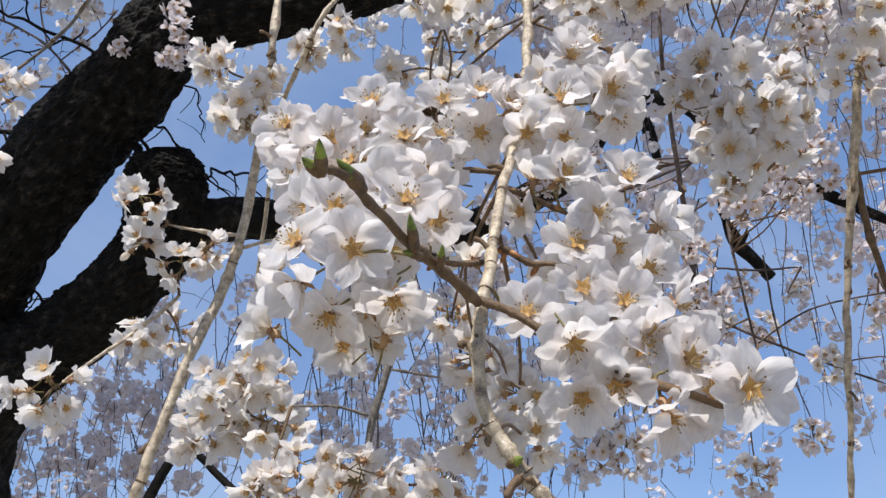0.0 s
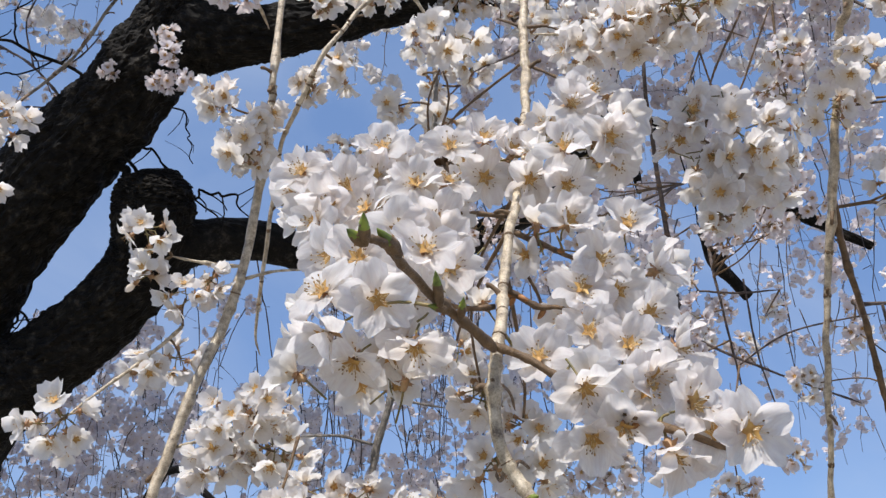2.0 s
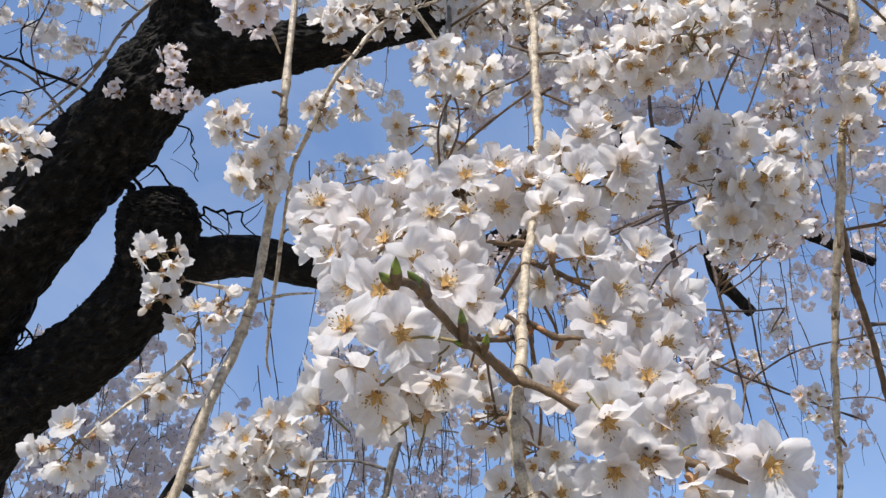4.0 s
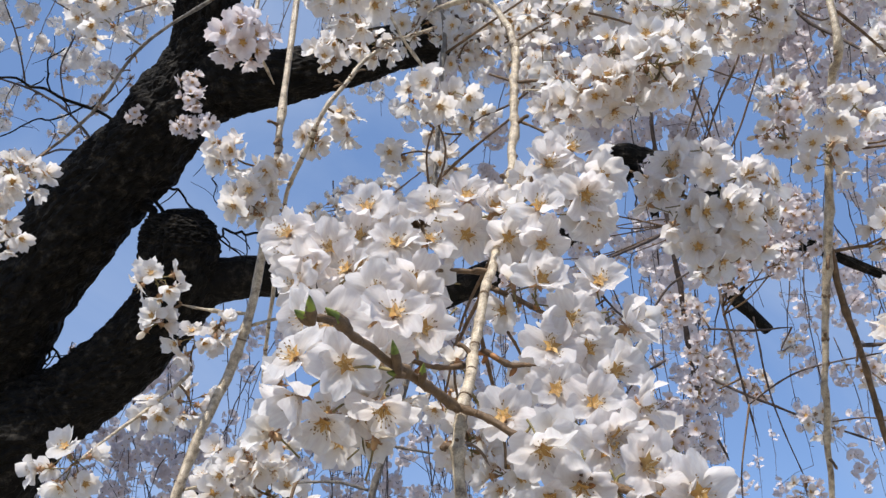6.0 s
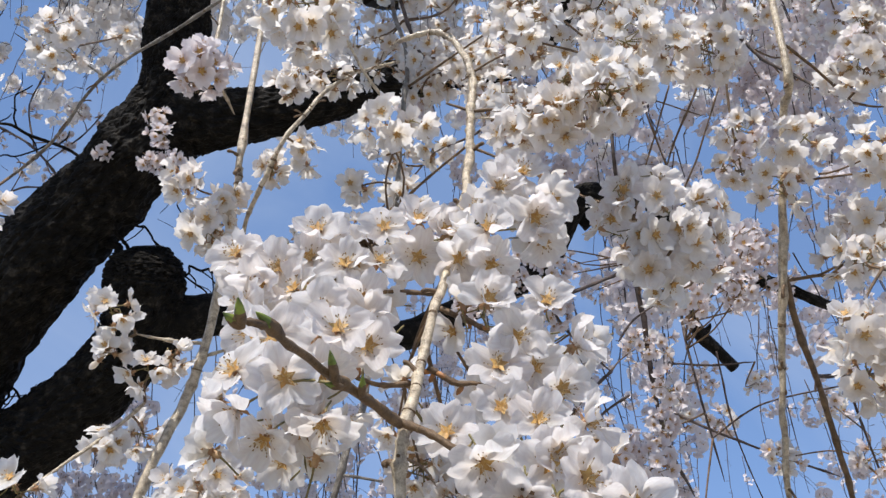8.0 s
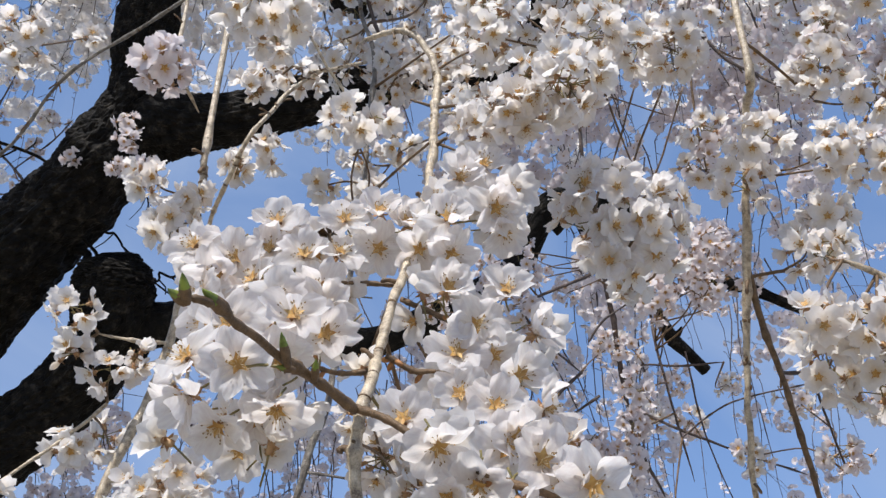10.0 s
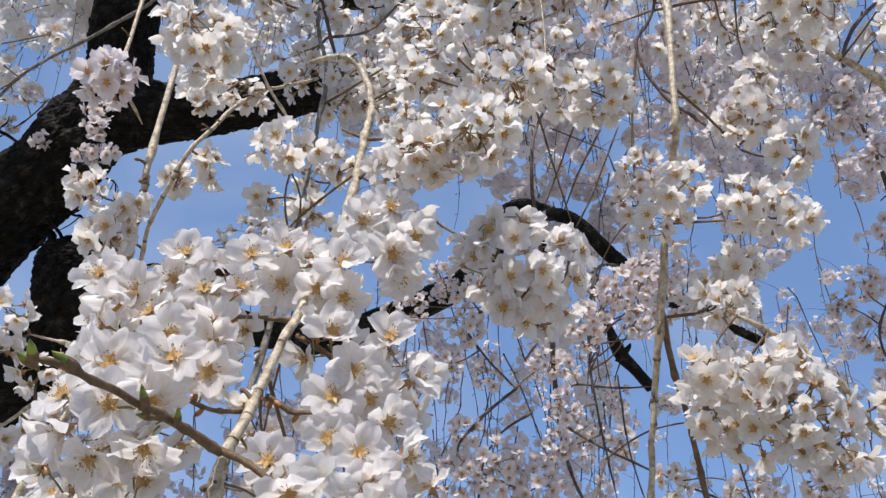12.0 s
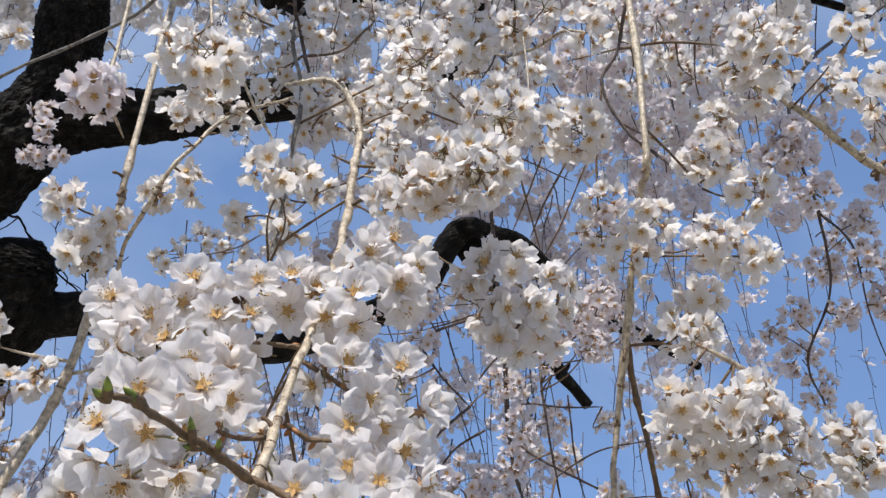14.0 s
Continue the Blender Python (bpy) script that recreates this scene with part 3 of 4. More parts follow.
SPRAY_END = [(0.119, 0.359, 1.698, 28, 5), (0.141, 0.351, 1.685, 6, -17), (0.11, 0.364, 1.679, 10, -65), (0.078, 0.377, 1.688, -23, -53), (0.058, 0.394, 1.727, -32, 5), (0.108, 0.431, 1.775, 12, -14), (0.107, 0.39, 1.711, 6, -9), (0.13, 0.362, 1.685, -21, -3)]
for spray in (SPRAY_LEFT, SPRAY_TOP, SPRAY_UPPER, SPRAY_RIGHT, SPRAY_END):
    for row in spray:
        _, foot = near_flower(main, *row, rng)
        root = nearest(main_lines, foot)
        if (root - foot).length > 0.004:
            sv, sf = [], []
            spur(sv, sf, root, foot, 0.0007, rng, 4)
            part("flower_stalk", mesh_of("flower_stalk", sv, sf, [STALK]), main)
        # flowers behind it, in the depth of the spray
        for _ in range(0 if spray is SPRAY_END else 2):
            m = Matrix.Translation(Vector(row[:3]) + Vector((rng.uniform(-0.02, 0.02), rng.uniform(0.018, 0.04), rng.uniform(-0.014, 0.02))))
            axis = Vector((rng.uniform(-1, 1), rng.uniform(-1, 0.3), rng.uniform(-0.6, 0.9)))
            part("flower", rng.choice(FLOWERS), main, m=m @ facing(axis, rng.uniform(0, 6.28)))


def bud_scale(parent, line, rng, count):
    """Papery russet bud scales left at the spurs."""
    for _ in range(count):
        x, y, z, r = line[rng.randrange(2, len(line) - 2)]
        d = Vector([rng.uniform(-1, 1) for _ in range(3)]).normalized()
        rows = [(*(Vector((x, y, z)) + d * (r + 0.0065 * u)), 0.0016 * w) for u, w in ((-0.1, 0.4), (0.2, 0.9), (0.5, 1.0), (0.8, 0.7), (1.0, 0.1))]
        v, f = tube_data(spline(rows, 2), 7, 0.2, freq=300)
        part("bud_scale", mesh_of("bud_scale", v, f, [SCALE]), parent, "papery russet-brown bud scale")


def twig_node(parent, line, rng, count):
    """Dark rings of old bud scars round a twig."""
    for _ in range(count):
        k = rng.randrange(3, len(line) - 3)
        a, b = np.array(line[k]), np.array(line[k + 1])
        rows = [(*(a[:3] + (b[:3] - a[:3]) * u), a[3] * w) for u, w in ((-0.16, 0.97), (-0.06, 1.07), (0.05, 1.1), (0.18, 0.97))]
        v, f = tube_data(np.array(rows), 12, 0.2, freq=320)
        part("twig_node", mesh_of("twig_node", v, f, [SHOOT]), parent, "brown ring of an old bud scar")


def twig_knot(parent, line, rng, count):
    """Short crooked stubs of old spurs on a twig."""
    for _ in range(count):
        x, y, z, r = line[rng.randrange(3, len(line) - 3)]
        d = Vector([rng.uniform(-1, 1), rng.uniform(-1, 0.3), rng.uniform(-1, 0.6)]).normalized()
        ln, p = rng.uniform(0.004, 0.011), Vector((x, y, z))
        rows = [(*p, r * 0.7), (*(p + d * (r + ln * 0.5)), r * 0.42), (*(p + d * (r + ln) + Vector((0, 0, -0.002))), r * 0.5), (*(p + d * (r + ln * 1.15) + Vector((0, 0, -0.003))), r * 0.1)]
        v, f = tube_data(spline(rows, 3), 7, 0.25, freq=200)
        part("twig_knot", mesh_of("twig_knot", v, f, [SHOOT]), parent, "brown stub of an old spur")


def leaf_bud(parent, x, y, z, axis, length, fat):
    rows = [(*(Vector((x, y, z)) + Vector(axis).normalized() * length * u), fat * w) for u, w in ((-0.1, 0.6), (0.15, 0.95), (0.4, 1.0), (0.65, 0.75), (0.85, 0.4), (1.0, 0.06))]
    v, f = tube_data(spline(rows, 3), 9, 0.12, freq=300)
    low = [1 if sum(Vector(v[i]).dot(Vector(axis).normalized()) for i in q) / len(q) < Vector((x, y, z)).dot(Vector(axis).normalized()) + length * (0.56 + 0.2 * noise.noise(Vector(v[q[0]]) * 900)) else 0 for q in f]
    part("leaf_bud", mesh_of("leaf_bud", v, f, [BUDGREEN, SHOOT], low), parent, "pointed green leaf bud")


for base, tip, fat in (((-0.021, 0.26, 1.735), (-0.021, 0.25, 1.742), .0021), ((-0.022, 0.261, 1.735), (-0.027, 0.255, 1.738), .0021), ((-0.01, 0.278, 1.738), (-0.017, 0.264, 1.742), .0028), ((0.007, 0.328, 1.735), (0.005, 0.318, 1.746), .0022), ((0.009, 0.333, 1.734), (0.002, 0.328, 1.734), .0018), ((0.017, 0.349, 1.735), (0.018, 0.341, 1.742), .0018), ((0.047, 0.386, 1.659), (0.052, 0.377, 1.661), .0024)):
    leaf_bud(main, *base, Vector(tip) - Vector(base), (Vector(tip) - Vector(base)).length, fat * 1.08)
for line in (right_spur, left_spur, mid_spur, top_spur, fork_spur):
    bud_scale(main, line, rng, 4)
def withered_flower(parent, x, y, z, rng):
    """A shrivelled brown flower that has stuck among the open ones."""
    pieces = []
    for k in range(4):
        v, f = petal_data(rng.uniform(0.008, 0.011), 0.006, rng.uniform(0.2, 0.8), 1.2, 4, 4, rng.uniform(-0.8, 0.8), 0.3)
        pieces.append((spun(v, k * 1.6 + rng.uniform(-0.3, 0.3), rng.uniform(0.2, 1.1)), f, 0))
    v, f, _ = joined(pieces)
    part("withered_flower", mesh_of("withered_flower", v, f, [SHOOT]), parent, "shrivelled brown flower", Matrix.Translation((x, y, z)) @ facing((0.2, -1, -0.2), 0.4))


withered_flower(main, 0.012, 0.425, 1.850, rng)
twig_node(main, arch_line, rng, 16)
twig_knot(main, arch_line, rng, 14)
twig_node(main, right_spur, rng, 4)
clusters(main, [arch_line], [(0.04, 0.465, 1.685, 0.018, 3), (0.063, 0.475, 1.684, 0.019, 3), (0.024, 0.578, 1.781, 0.015, 3), (0.042, 0.558, 1.744, 0.022, 6), (0.066, 0.541, 1.719, 0.019, 5)], rng)

# ---- branches, space by space ----
def build_branch(label, twigs, balls, mat=TWIG, buds=0.025, side=None, size=1.0, flowers=FLOWERS):
    b = hanging_branch(label)
    lines = [twig("twig", b, rows, mat if k == 0 or side is None else side) for k, rows in enumerate(twigs)]
    twig_node(b, lines[0], rng, 9)
    twig_knot(b, lines[0], rng, 9)
    clusters(b, lines, balls, rng, buds, size=size, flowers=flowers)
    return b


build_branch("long pale weeping branch with white flower clusters", [
    [(-0.12, 0.85, 3.39, 0.0070), (-0.14, 0.78, 2.6, 0.0064), (-0.139, 0.691, 2.124, 0.0050), (-0.14, 0.689, 2.06, 0.0055), (-0.144, 0.697, 1.989, 0.0060), (-0.158, 0.714, 1.895, 0.0064), (-0.171, 0.721, 1.852, 0.0069), (-0.194, 0.717, 1.782, 0.0067), (-0.213, 0.713, 1.711, 0.0069), (-0.224, 0.711, 1.663, 0.0067)],
    [(-0.158, 0.714, 1.895, 0.0025), (-0.195, 0.705, 1.896, 0.002), (-0.22, 0.703, 1.901, 0.0015)], [(-0.158, 0.718, 1.885, 0.0025), (-0.131, 0.708, 1.889, 0.002), (-0.1, 0.698, 1.887, 0.0015)],
    [(-0.21, 0.725, 1.843, 0.0025), (-0.238, 0.717, 1.811, 0.0024), (-0.27, 0.691, 1.771, 0.0018), (-0.28, 0.677, 1.754, 0.0013)], [(-0.208, 0.724, 1.736, 0.0023), (-0.165, 0.683, 1.738, 0.0018), (-0.132, 0.654, 1.737, 0.0017)]],
    [(-0.178, 0.654, 2.034, 0.022, 5), (-0.154, 0.661, 1.988, 0.03, 9), (-0.14, 0.66, 2.016, 0.02, 4), (-0.237, 0.687, 1.918, 0.023, 5), (-0.243, 0.7, 1.884, 0.02, 4), (-0.205, 0.707, 1.863, 0.022, 4), (-0.185, 0.711, 1.88, 0.019, 3), (-0.239, 0.729, 1.804, 0.022, 5), (-0.22, 0.767, 1.824, 0.022, 4), (-0.286, 0.67, 1.744, 0.034, 7), (-0.139, 0.653, 1.741, 0.032, 8), (-0.109, 0.652, 1.722, 0.031, 8), (-0.155, 0.654, 1.716, 0.027, 6), (-0.12, 0.647, 1.757, 0.025, 5)])

build_branch("thin grey weeping twig ending in flowers", [
    [(-0.026, 0.66, 2.164, 0.0026), (-0.053, 0.652, 2.135, 0.003), (-0.070, 0.645, 2.103, 0.0031), (-0.089, 0.64, 2.067, 0.0033), (-0.112, 0.66, 2.024, 0.0032), (-0.128, 0.69, 2.004, 0.003), (-0.139, 0.723, 1.944, 0.0031), (-0.15, 0.755, 1.88, 0.0026), (-0.153, 0.768, 1.846, 0.0018), (-0.149, 0.774, 1.829, 0.0008)]],
    [(-0.101, 0.664, 2.053, 0.02, 4), (-0.072, 0.659, 2.067, 0.018, 3)])

# this twig's shade is put into its grey bark colour
build_branch("weeping twig behind the main spray, greyed for its shade", [
    [(0.03, 0.745, 3.39, 0.005), (0.05, 0.8, 2.6, 0.005), (0.004, 0.75, 2.359, 0.0038), (0.021, 0.745, 2.251, 0.0038), (0.016, 0.73, 2.123, 0.004), (0.012, 0.71, 2.026, 0.0042), (-0.005, 0.67, 1.848, 0.0042), (-0.02, 0.649, 1.774, 0.0043), (-0.036, 0.655, 1.712, 0.0038), (-0.041, 0.658, 1.66, 0.0033)],
    [(-0.036, 0.649, 1.727, 0.0017), (-0.062, 0.639, 1.732, 0.0017), (-0.09, 0.631, 1.73, 0.0012)], [(-0.02, 0.646, 1.761, 0.0017), (0.02, 0.64, 1.753, 0.0013)]],
    [(0.006, 0.568, 2.040, 0.023, 3), (0.026, 0.565, 2.032, 0.023, 3), (-0.075, 0.618, 1.676, 0.027, 7), (-0.037, 0.601, 1.674, 0.028, 7), (-0.104, 0.619, 1.672, 0.021, 4), (0.02, 0.583, 1.676, 0.022, 4), (-0.014, 0.605, 1.663, 0.023, 5), (0.195, 0.574, 2.212, 0.026, 7), (-0.026, 0.725, 2.069, 0.02, 4), (0.019, 0.731, 2.059, 0.023, 6)], GREY)

build_branch("thin upper branch with pink-white flower balls", [
    [(0.0, 0.76, 3.39, 0.0029), (-0.055, 0.539, 2.321, 0.0019), (-0.125, 0.6, 2.24, 0.0024), (-0.184, 0.63, 2.208, 0.0024), (-0.283, 0.672, 2.167, 0.0024), (-0.342, 0.712, 2.112, 0.0025), (-0.419, 0.752, 2.075, 0.0022), (-0.479, 0.767, 2.037, 0.0017)],
    [(-0.283, 0.672, 2.167, 0.0017), (-0.306, 0.665, 2.182, 0.0012), (-0.323, 0.659, 2.193, 0.0012)]],
    [(-0.322, 0.651, 2.19, 0.034, 9), (-0.39, 0.686, 2.024, 0.033, 8), (-0.415, 0.7, 1.991, 0.027, 5), (-0.437, 0.783, 2.004, 0.024, 4), (-0.331, 0.813, 2.339, 0.018, 4)], GREY)


build_branch("thin dark twigs with tiny far pink-white flowers", [
    [(-0.559, 1.337, 2.375, 0.0041), (-0.65, 1.411, 2.465, 0.0038), (-0.755, 1.45, 2.587, 0.0035), (-0.858, 1.465, 2.654, 0.0035), (-0.952, 1.45, 2.68, 0.0024)],
    [(-0.65, 1.411, 2.465, 0.0027), (-0.779, 1.482, 2.513, 0.0029), (-0.882, 1.534, 2.497, 0.0024), (-0.953, 1.536, 2.485, 0.0024)],
    [(-0.755, 1.45, 2.587, 0.0029), (-0.786, 1.45, 2.692, 0.0024), (-0.75, 1.413, 2.779, 0.0021), (-0.821, 1.387, 2.832, 0.0018)],
    [(-0.858, 1.465, 2.654, 0.0026), (-0.875, 1.423, 2.745, 0.0024), (-0.904, 1.389, 2.821, 0.0018)],
    [(-0.72, 1.44, 2.547, 0.0023), (-0.657, 1.441, 2.614, 0.0023), (-0.633, 1.46, 2.682, 0.0018)]],
    [(-0.652, 1.384, 2.632, 0.024, 4), (-0.674, 1.406, 2.579, 0.024, 4), (-0.777, 1.455, 2.681, 0.021, 3), (-0.846, 1.479, 2.621, 0.02, 3), (-0.71, 1.484, 2.622, 0.02, 3), (-0.894, 1.524, 2.518, 0.021, 3), (-0.799, 1.506, 2.564, 0.019, 2), (-0.756, 1.427, 2.746, 0.018, 2), (-0.81, 1.436, 2.722, 0.017, 2), (-0.905, 1.487, 2.599, 0.021, 3), (-0.845, 1.41, 2.778, 0.017, 2), (-0.651, 1.464, 2.671, 0.017, 2), (-0.859, 1.546, 2.47, 0.021, 3), (-0.721, 1.473, 2.538, 0.016, 2)], THIN, size=0.7, flowers=PINK_SHADED_FLOWERS)

def blossom_tuft(label, balls, size):
    """Small flowers on short spurs straight from the old bark."""
    tuft = thing("blossom_tuft", label, "blossom", "tufts on the trunk")
    clusters(tuft, [trunk_line], balls, rng, size=size, flowers=PINK_SHADED_FLOWERS)


blossom_tuft("small pale pink flower tuft growing from the black trunk", [(-0.52, 1.235, 2.44, 0.02, 5)], 0.8)
blossom_tuft("column of small pale pink flowers beside the trunk fork", [(-0.405, 1.165, 2.462, 0.024, 5), (-0.4, 1.165, 2.425, 0.026, 6), (-0.41, 1.18, 2.385, 0.024, 6), (-0.372, 1.17, 2.382, 0.02, 4)], 0.9)

build_branch("short twig bearing a round pink-white flower ball", [
    [(-0.2, 0.9, 3.39, 0.004), (-0.18, 0.72, 2.6, 0.004), (-0.147, 0.589, 2.16, 0.0026), (-0.153, 0.586, 2.125, 0.002), (-0.138, 0.643, 2.1, 0.0021)]],
    [(-0.156, 0.584, 2.109, 0.031, 10)], flowers=PINK_SHADED_FLOWERS)

build_branch("short twig with a dense white flower ball", [
    [(-0.16, 0.88, 3.39, 0.004), (-0.13, 0.72, 2.6, 0.004), (-0.054, 0.512, 2.159, 0.002), (-0.043, 0.498, 2.102, 0.0014), (-0.049, 0.497, 2.083, 0.0014)]],
    [(-0.045, 0.495, 2.087, 0.033, 14), (-0.081, 0.513, 2.114, 0.022, 5)])

build_branch("bent twig with yellow-tinged flowers and buds", [
    [(0.012, 0.74, 2.240, 0.003), (0.002, 0.7, 2.204, 0.0028), (-0.013, 0.675, 2.179, 0.0028), (-0.026, 0.66, 2.164, 0.0026), (-0.041, 0.655, 2.158, 0.0022), (-0.054, 0.652, 2.164, 0.0017)], [(-0.044, 0.591, 2.185, 0.0021), (-0.019, 0.613, 2.137, 0.0021), (0.005, 0.628, 2.104, 0.0021), (0.013, 0.625, 2.071, 0.0015)]],
    [(-0.094, 0.669, 2.148, 0.022, 5), (-0.047, 0.666, 2.158, 0.024, 5), (-0.083, 0.678, 2.171, 0.017, 3)], buds=0.3)

crowded = build_branch("crowded white flower branch beside the arched twig", [
    [(0.2, 0.7, 3.36, 0.005), (0.2, 0.62, 2.7, 0.005), (0.242, 0.56, 2.202, 0.0015), (0.227, 0.54, 2.100, 0.0015), (0.201, 0.53, 2.066, 0.0015), (0.180, 0.47, 1.989, 0.0015), (0.155, 0.48, 1.986, 0.0015), (0.121, 0.5, 1.996, 0.0015), (0.087, 0.545, 2.027, 0.0015)], [(0.175, 0.5, 1.912, 0.0014), (0.2, 0.492, 1.9, 0.0014), (0.218, 0.488, 1.886, 0.0012), (0.236, 0.49, 1.878, 0.0009)]],
    [(0.174, 0.452, 1.985, 0.030, 14), (0.138, 0.462, 1.968, 0.025, 9), (0.110, 0.488, 1.973, 0.018, 5), (0.121, 0.53, 2.022, 0.016, 4), (0.153, 0.5, 2.029, 0.022, 6), (0.207, 0.530, 2.092, 0.036, 15), (0.254, 0.555, 2.110, 0.028, 8), (0.302, 0.575, 2.118, 0.035, 14), (0.132, 0.520, 2.137, 0.030, 8), (0.129, 0.520, 2.087, 0.027, 7), (0.181, 0.49, 1.919, 0.026, 2), (0.207, 0.495, 1.936, 0.026, 2), (0.184, 0.485, 1.887, 0.028, 3), (0.214, 0.48, 1.897, 0.03, 3), (0.231, 0.49, 1.877, 0.026, 2), (0.247, 0.5, 1.915, 0.02, 2), (0.206, 0.495, 1.867, 0.026, 2), (0.24, 0.605, 1.899, 0.019, 4), (0.203, 0.52, 1.891, 0.018, 4)], size=0.95)
for row in [(0.178, 0.47, 1.915, -8, -12), (0.204, 0.475, 1.925, 6, 5), (0.184, 0.465, 1.878, -4, -25), (0.209, 0.462, 1.882, 4, -18), (0.229, 0.475, 1.911, 18, -5), (0.170, 0.475, 1.896, -25, -20), (0.195, 0.47, 1.856, -6, -45), (0.220, 0.472, 1.861, 10, -38), (0.241, 0.48, 1.885, 28, -20)]:
    near_flower(crowded, row[0] * 1.04, row[1] * 1.045, row[2] + 0.011, *row[3:], rng, 0.87)

build_branch("straight pale weeping branch with flowers on one side", [
    [(0.45, 0.7, 3.29, 0.007), (0.44, 0.75, 2.8, 0.007), (0.376, 0.595, 2.167, 0.0051), (0.381, 0.629, 2.092, 0.0056), (0.374, 0.652, 2.018, 0.0056), (0.373, 0.681, 1.953, 0.0061), (0.37, 0.722, 1.86, 0.0046), (0.369, 0.743, 1.794, 0.0045), (0.373, 0.767, 1.739, 0.004), (0.377, 0.818, 1.624, 0.0035), (0.381, 0.859, 1.533, 0.0025)],
    [(0.373, 0.681, 1.953, 0.0046), (0.386, 0.702, 1.907, 0.0046), (0.406, 0.727, 1.851, 0.0041), (0.424, 0.753, 1.796, 0.0041), (0.441, 0.778, 1.74, 0.0035), (0.462, 0.82, 1.648, 0.003)], [(0.379, 0.601, 2.153, 0.002), (0.416, 0.62, 2.135, 0.0021), (0.456, 0.641, 2.112, 0.0016)], [(0.376, 0.685, 1.944, 0.0025), (0.407, 0.684, 1.949, 0.0025), (0.432, 0.686, 1.946, 0.002)]],
    [(0.37, 0.596, 2.04, 0.026, 6), (0.428, 0.583, 2.016, 0.031, 8), (0.465, 0.584, 2.005, 0.029, 7), (0.43, 0.622, 1.973, 0.027, 6), (0.411, 0.637, 1.948, 0.027, 6), (0.484, 0.599, 2.084, 0.031, 7), (0.463, 0.639, 2.154, 0.033, 9), (0.363, 0.629, 2.012, 0.025, 5)], side=SHOOT)

build_branch("stout yellow-barked branch loaded with white flowers", [
    [(1.1, 0.82, 3.1, 0.008), (1.2, 0.8, 2.75, 0.008), (0.741, 0.661, 2.113, 0.0071), (0.69, 0.646, 2.159, 0.0071), (0.651, 0.642, 2.18, 0.0071), (0.582, 0.631, 2.225, 0.0058), (0.533, 0.634, 2.252, 0.0045), (0.48, 0.635, 2.268, 0.0026)],
    [(0.741, 0.661, 2.113, 0.0058), (0.744, 0.678, 1.919, 0.0054), (0.654, 0.675, 1.771, 0.0054), (0.521, 0.598, 1.816, 0.0055), (0.478, 0.571, 1.847, 0.0054), (0.426, 0.553, 1.878, 0.0044), (0.391, 0.55, 1.894, 0.0029)], [(0.652, 0.642, 2.179, 0.0039), (0.65, 0.612, 2.168, 0.0031), (0.654, 0.576, 2.148, 0.003)]],
    [(0.356, 0.541, 1.839, 0.028, 7), (0.388, 0.53, 1.829, 0.034, 11), (0.426, 0.534, 1.81, 0.036, 12), (0.423, 0.534, 1.852, 0.023, 5), (0.456, 0.548, 1.792, 0.028, 7), (0.405, 0.572, 1.803, 0.028, 7), (0.376, 0.581, 1.818, 0.024, 6), (0.528, 0.561, 1.808, 0.03, 9), (0.523, 0.568, 1.839, 0.02, 4), (0.402, 0.593, 1.921, 0.026, 6), (0.465, 0.524, 2.224, 0.031, 8), (0.508, 0.546, 2.219, 0.026, 6), (0.616, 0.62, 2.254, 0.026, 5), (0.572, 0.503, 2.231, 0.029, 5), (0.569, 0.497, 2.15, 0.033, 7), (0.583, 0.509, 2.121, 0.027, 5), (0.492, 0.6, 2.241, 0.028, 6), (0.525, 0.61, 2.227, 0.028, 6), (0.475, 0.62, 2.189, 0.027, 6), (0.564, 0.6, 2.309, 0.027, 6)])

build_branch("thin dark forked twig with small flowers", [
    [(0.42, 1.25, 3.3, 0.004), (0.4, 1.22, 2.7, 0.004), (0.295, 0.941, 2.308, 0.0036), (0.31, 0.992, 2.171, 0.0044), (0.332, 1.038, 2.049, 0.0051), (0.346, 1.076, 1.946, 0.0044), (0.364, 1.099, 1.885, 0.0036), (0.393, 1.119, 1.83, 0.0022)],
    [(0.346, 1.077, 1.943, 0.0029), (0.407, 1.065, 1.906, 0.0028), (0.485, 1.061, 1.872, 0.0021), (0.56, 1.055, 1.842, 0.0021)], [(0.344, 1.066, 1.974, 0.0029), (0.366, 1.059, 1.991, 0.0022), (0.423, 1.06, 1.99, 0.0022), (0.479, 1.058, 1.994, 0.0015)], [(0.306, 1.053, 1.948, 0.0029), (0.269, 1.062, 1.924, 0.0022), (0.244, 1.076, 1.891, 0.0015)],
    [(0.415, 1.015, 1.994, 0.0018), (0.431, 1.045, 1.915, 0.0018), (0.449, 1.064, 1.862, 0.0014), (0.478, 1.088, 1.798, 0.0011)], [(0.389, 1, 1.877, 0.0014), (0.421, 0.965, 1.898, 0.0017), (0.454, 0.944, 1.909, 0.0016), (0.539, 0.94, 1.925, 0.0013)], [(0.358, 1.003, 2.065, 0.0015), (0.314, 1.014, 2.038, 0.0022), (0.292, 1.025, 2.011, 0.0022)]],
    [(0.571, 1.296, 2.042, 0.025, 7), (0.394, 1.13, 1.939, 0.027, 8), (0.447, 1.132, 1.932, 0.029, 8), (0.23, 1.018, 1.759, 0.032, 14), (0.191, 1.02, 1.753, 0.032, 14), (0.478, 1.094, 1.783, 0.025, 8), (0.35, 0.947, 1.719, 0.03, 10), (0.364, 1.095, 2.032, 0.027, 7)], THIN, size=0.75, flowers=FLOWERS[:4] + PINK_SHADED_FLOWERS)


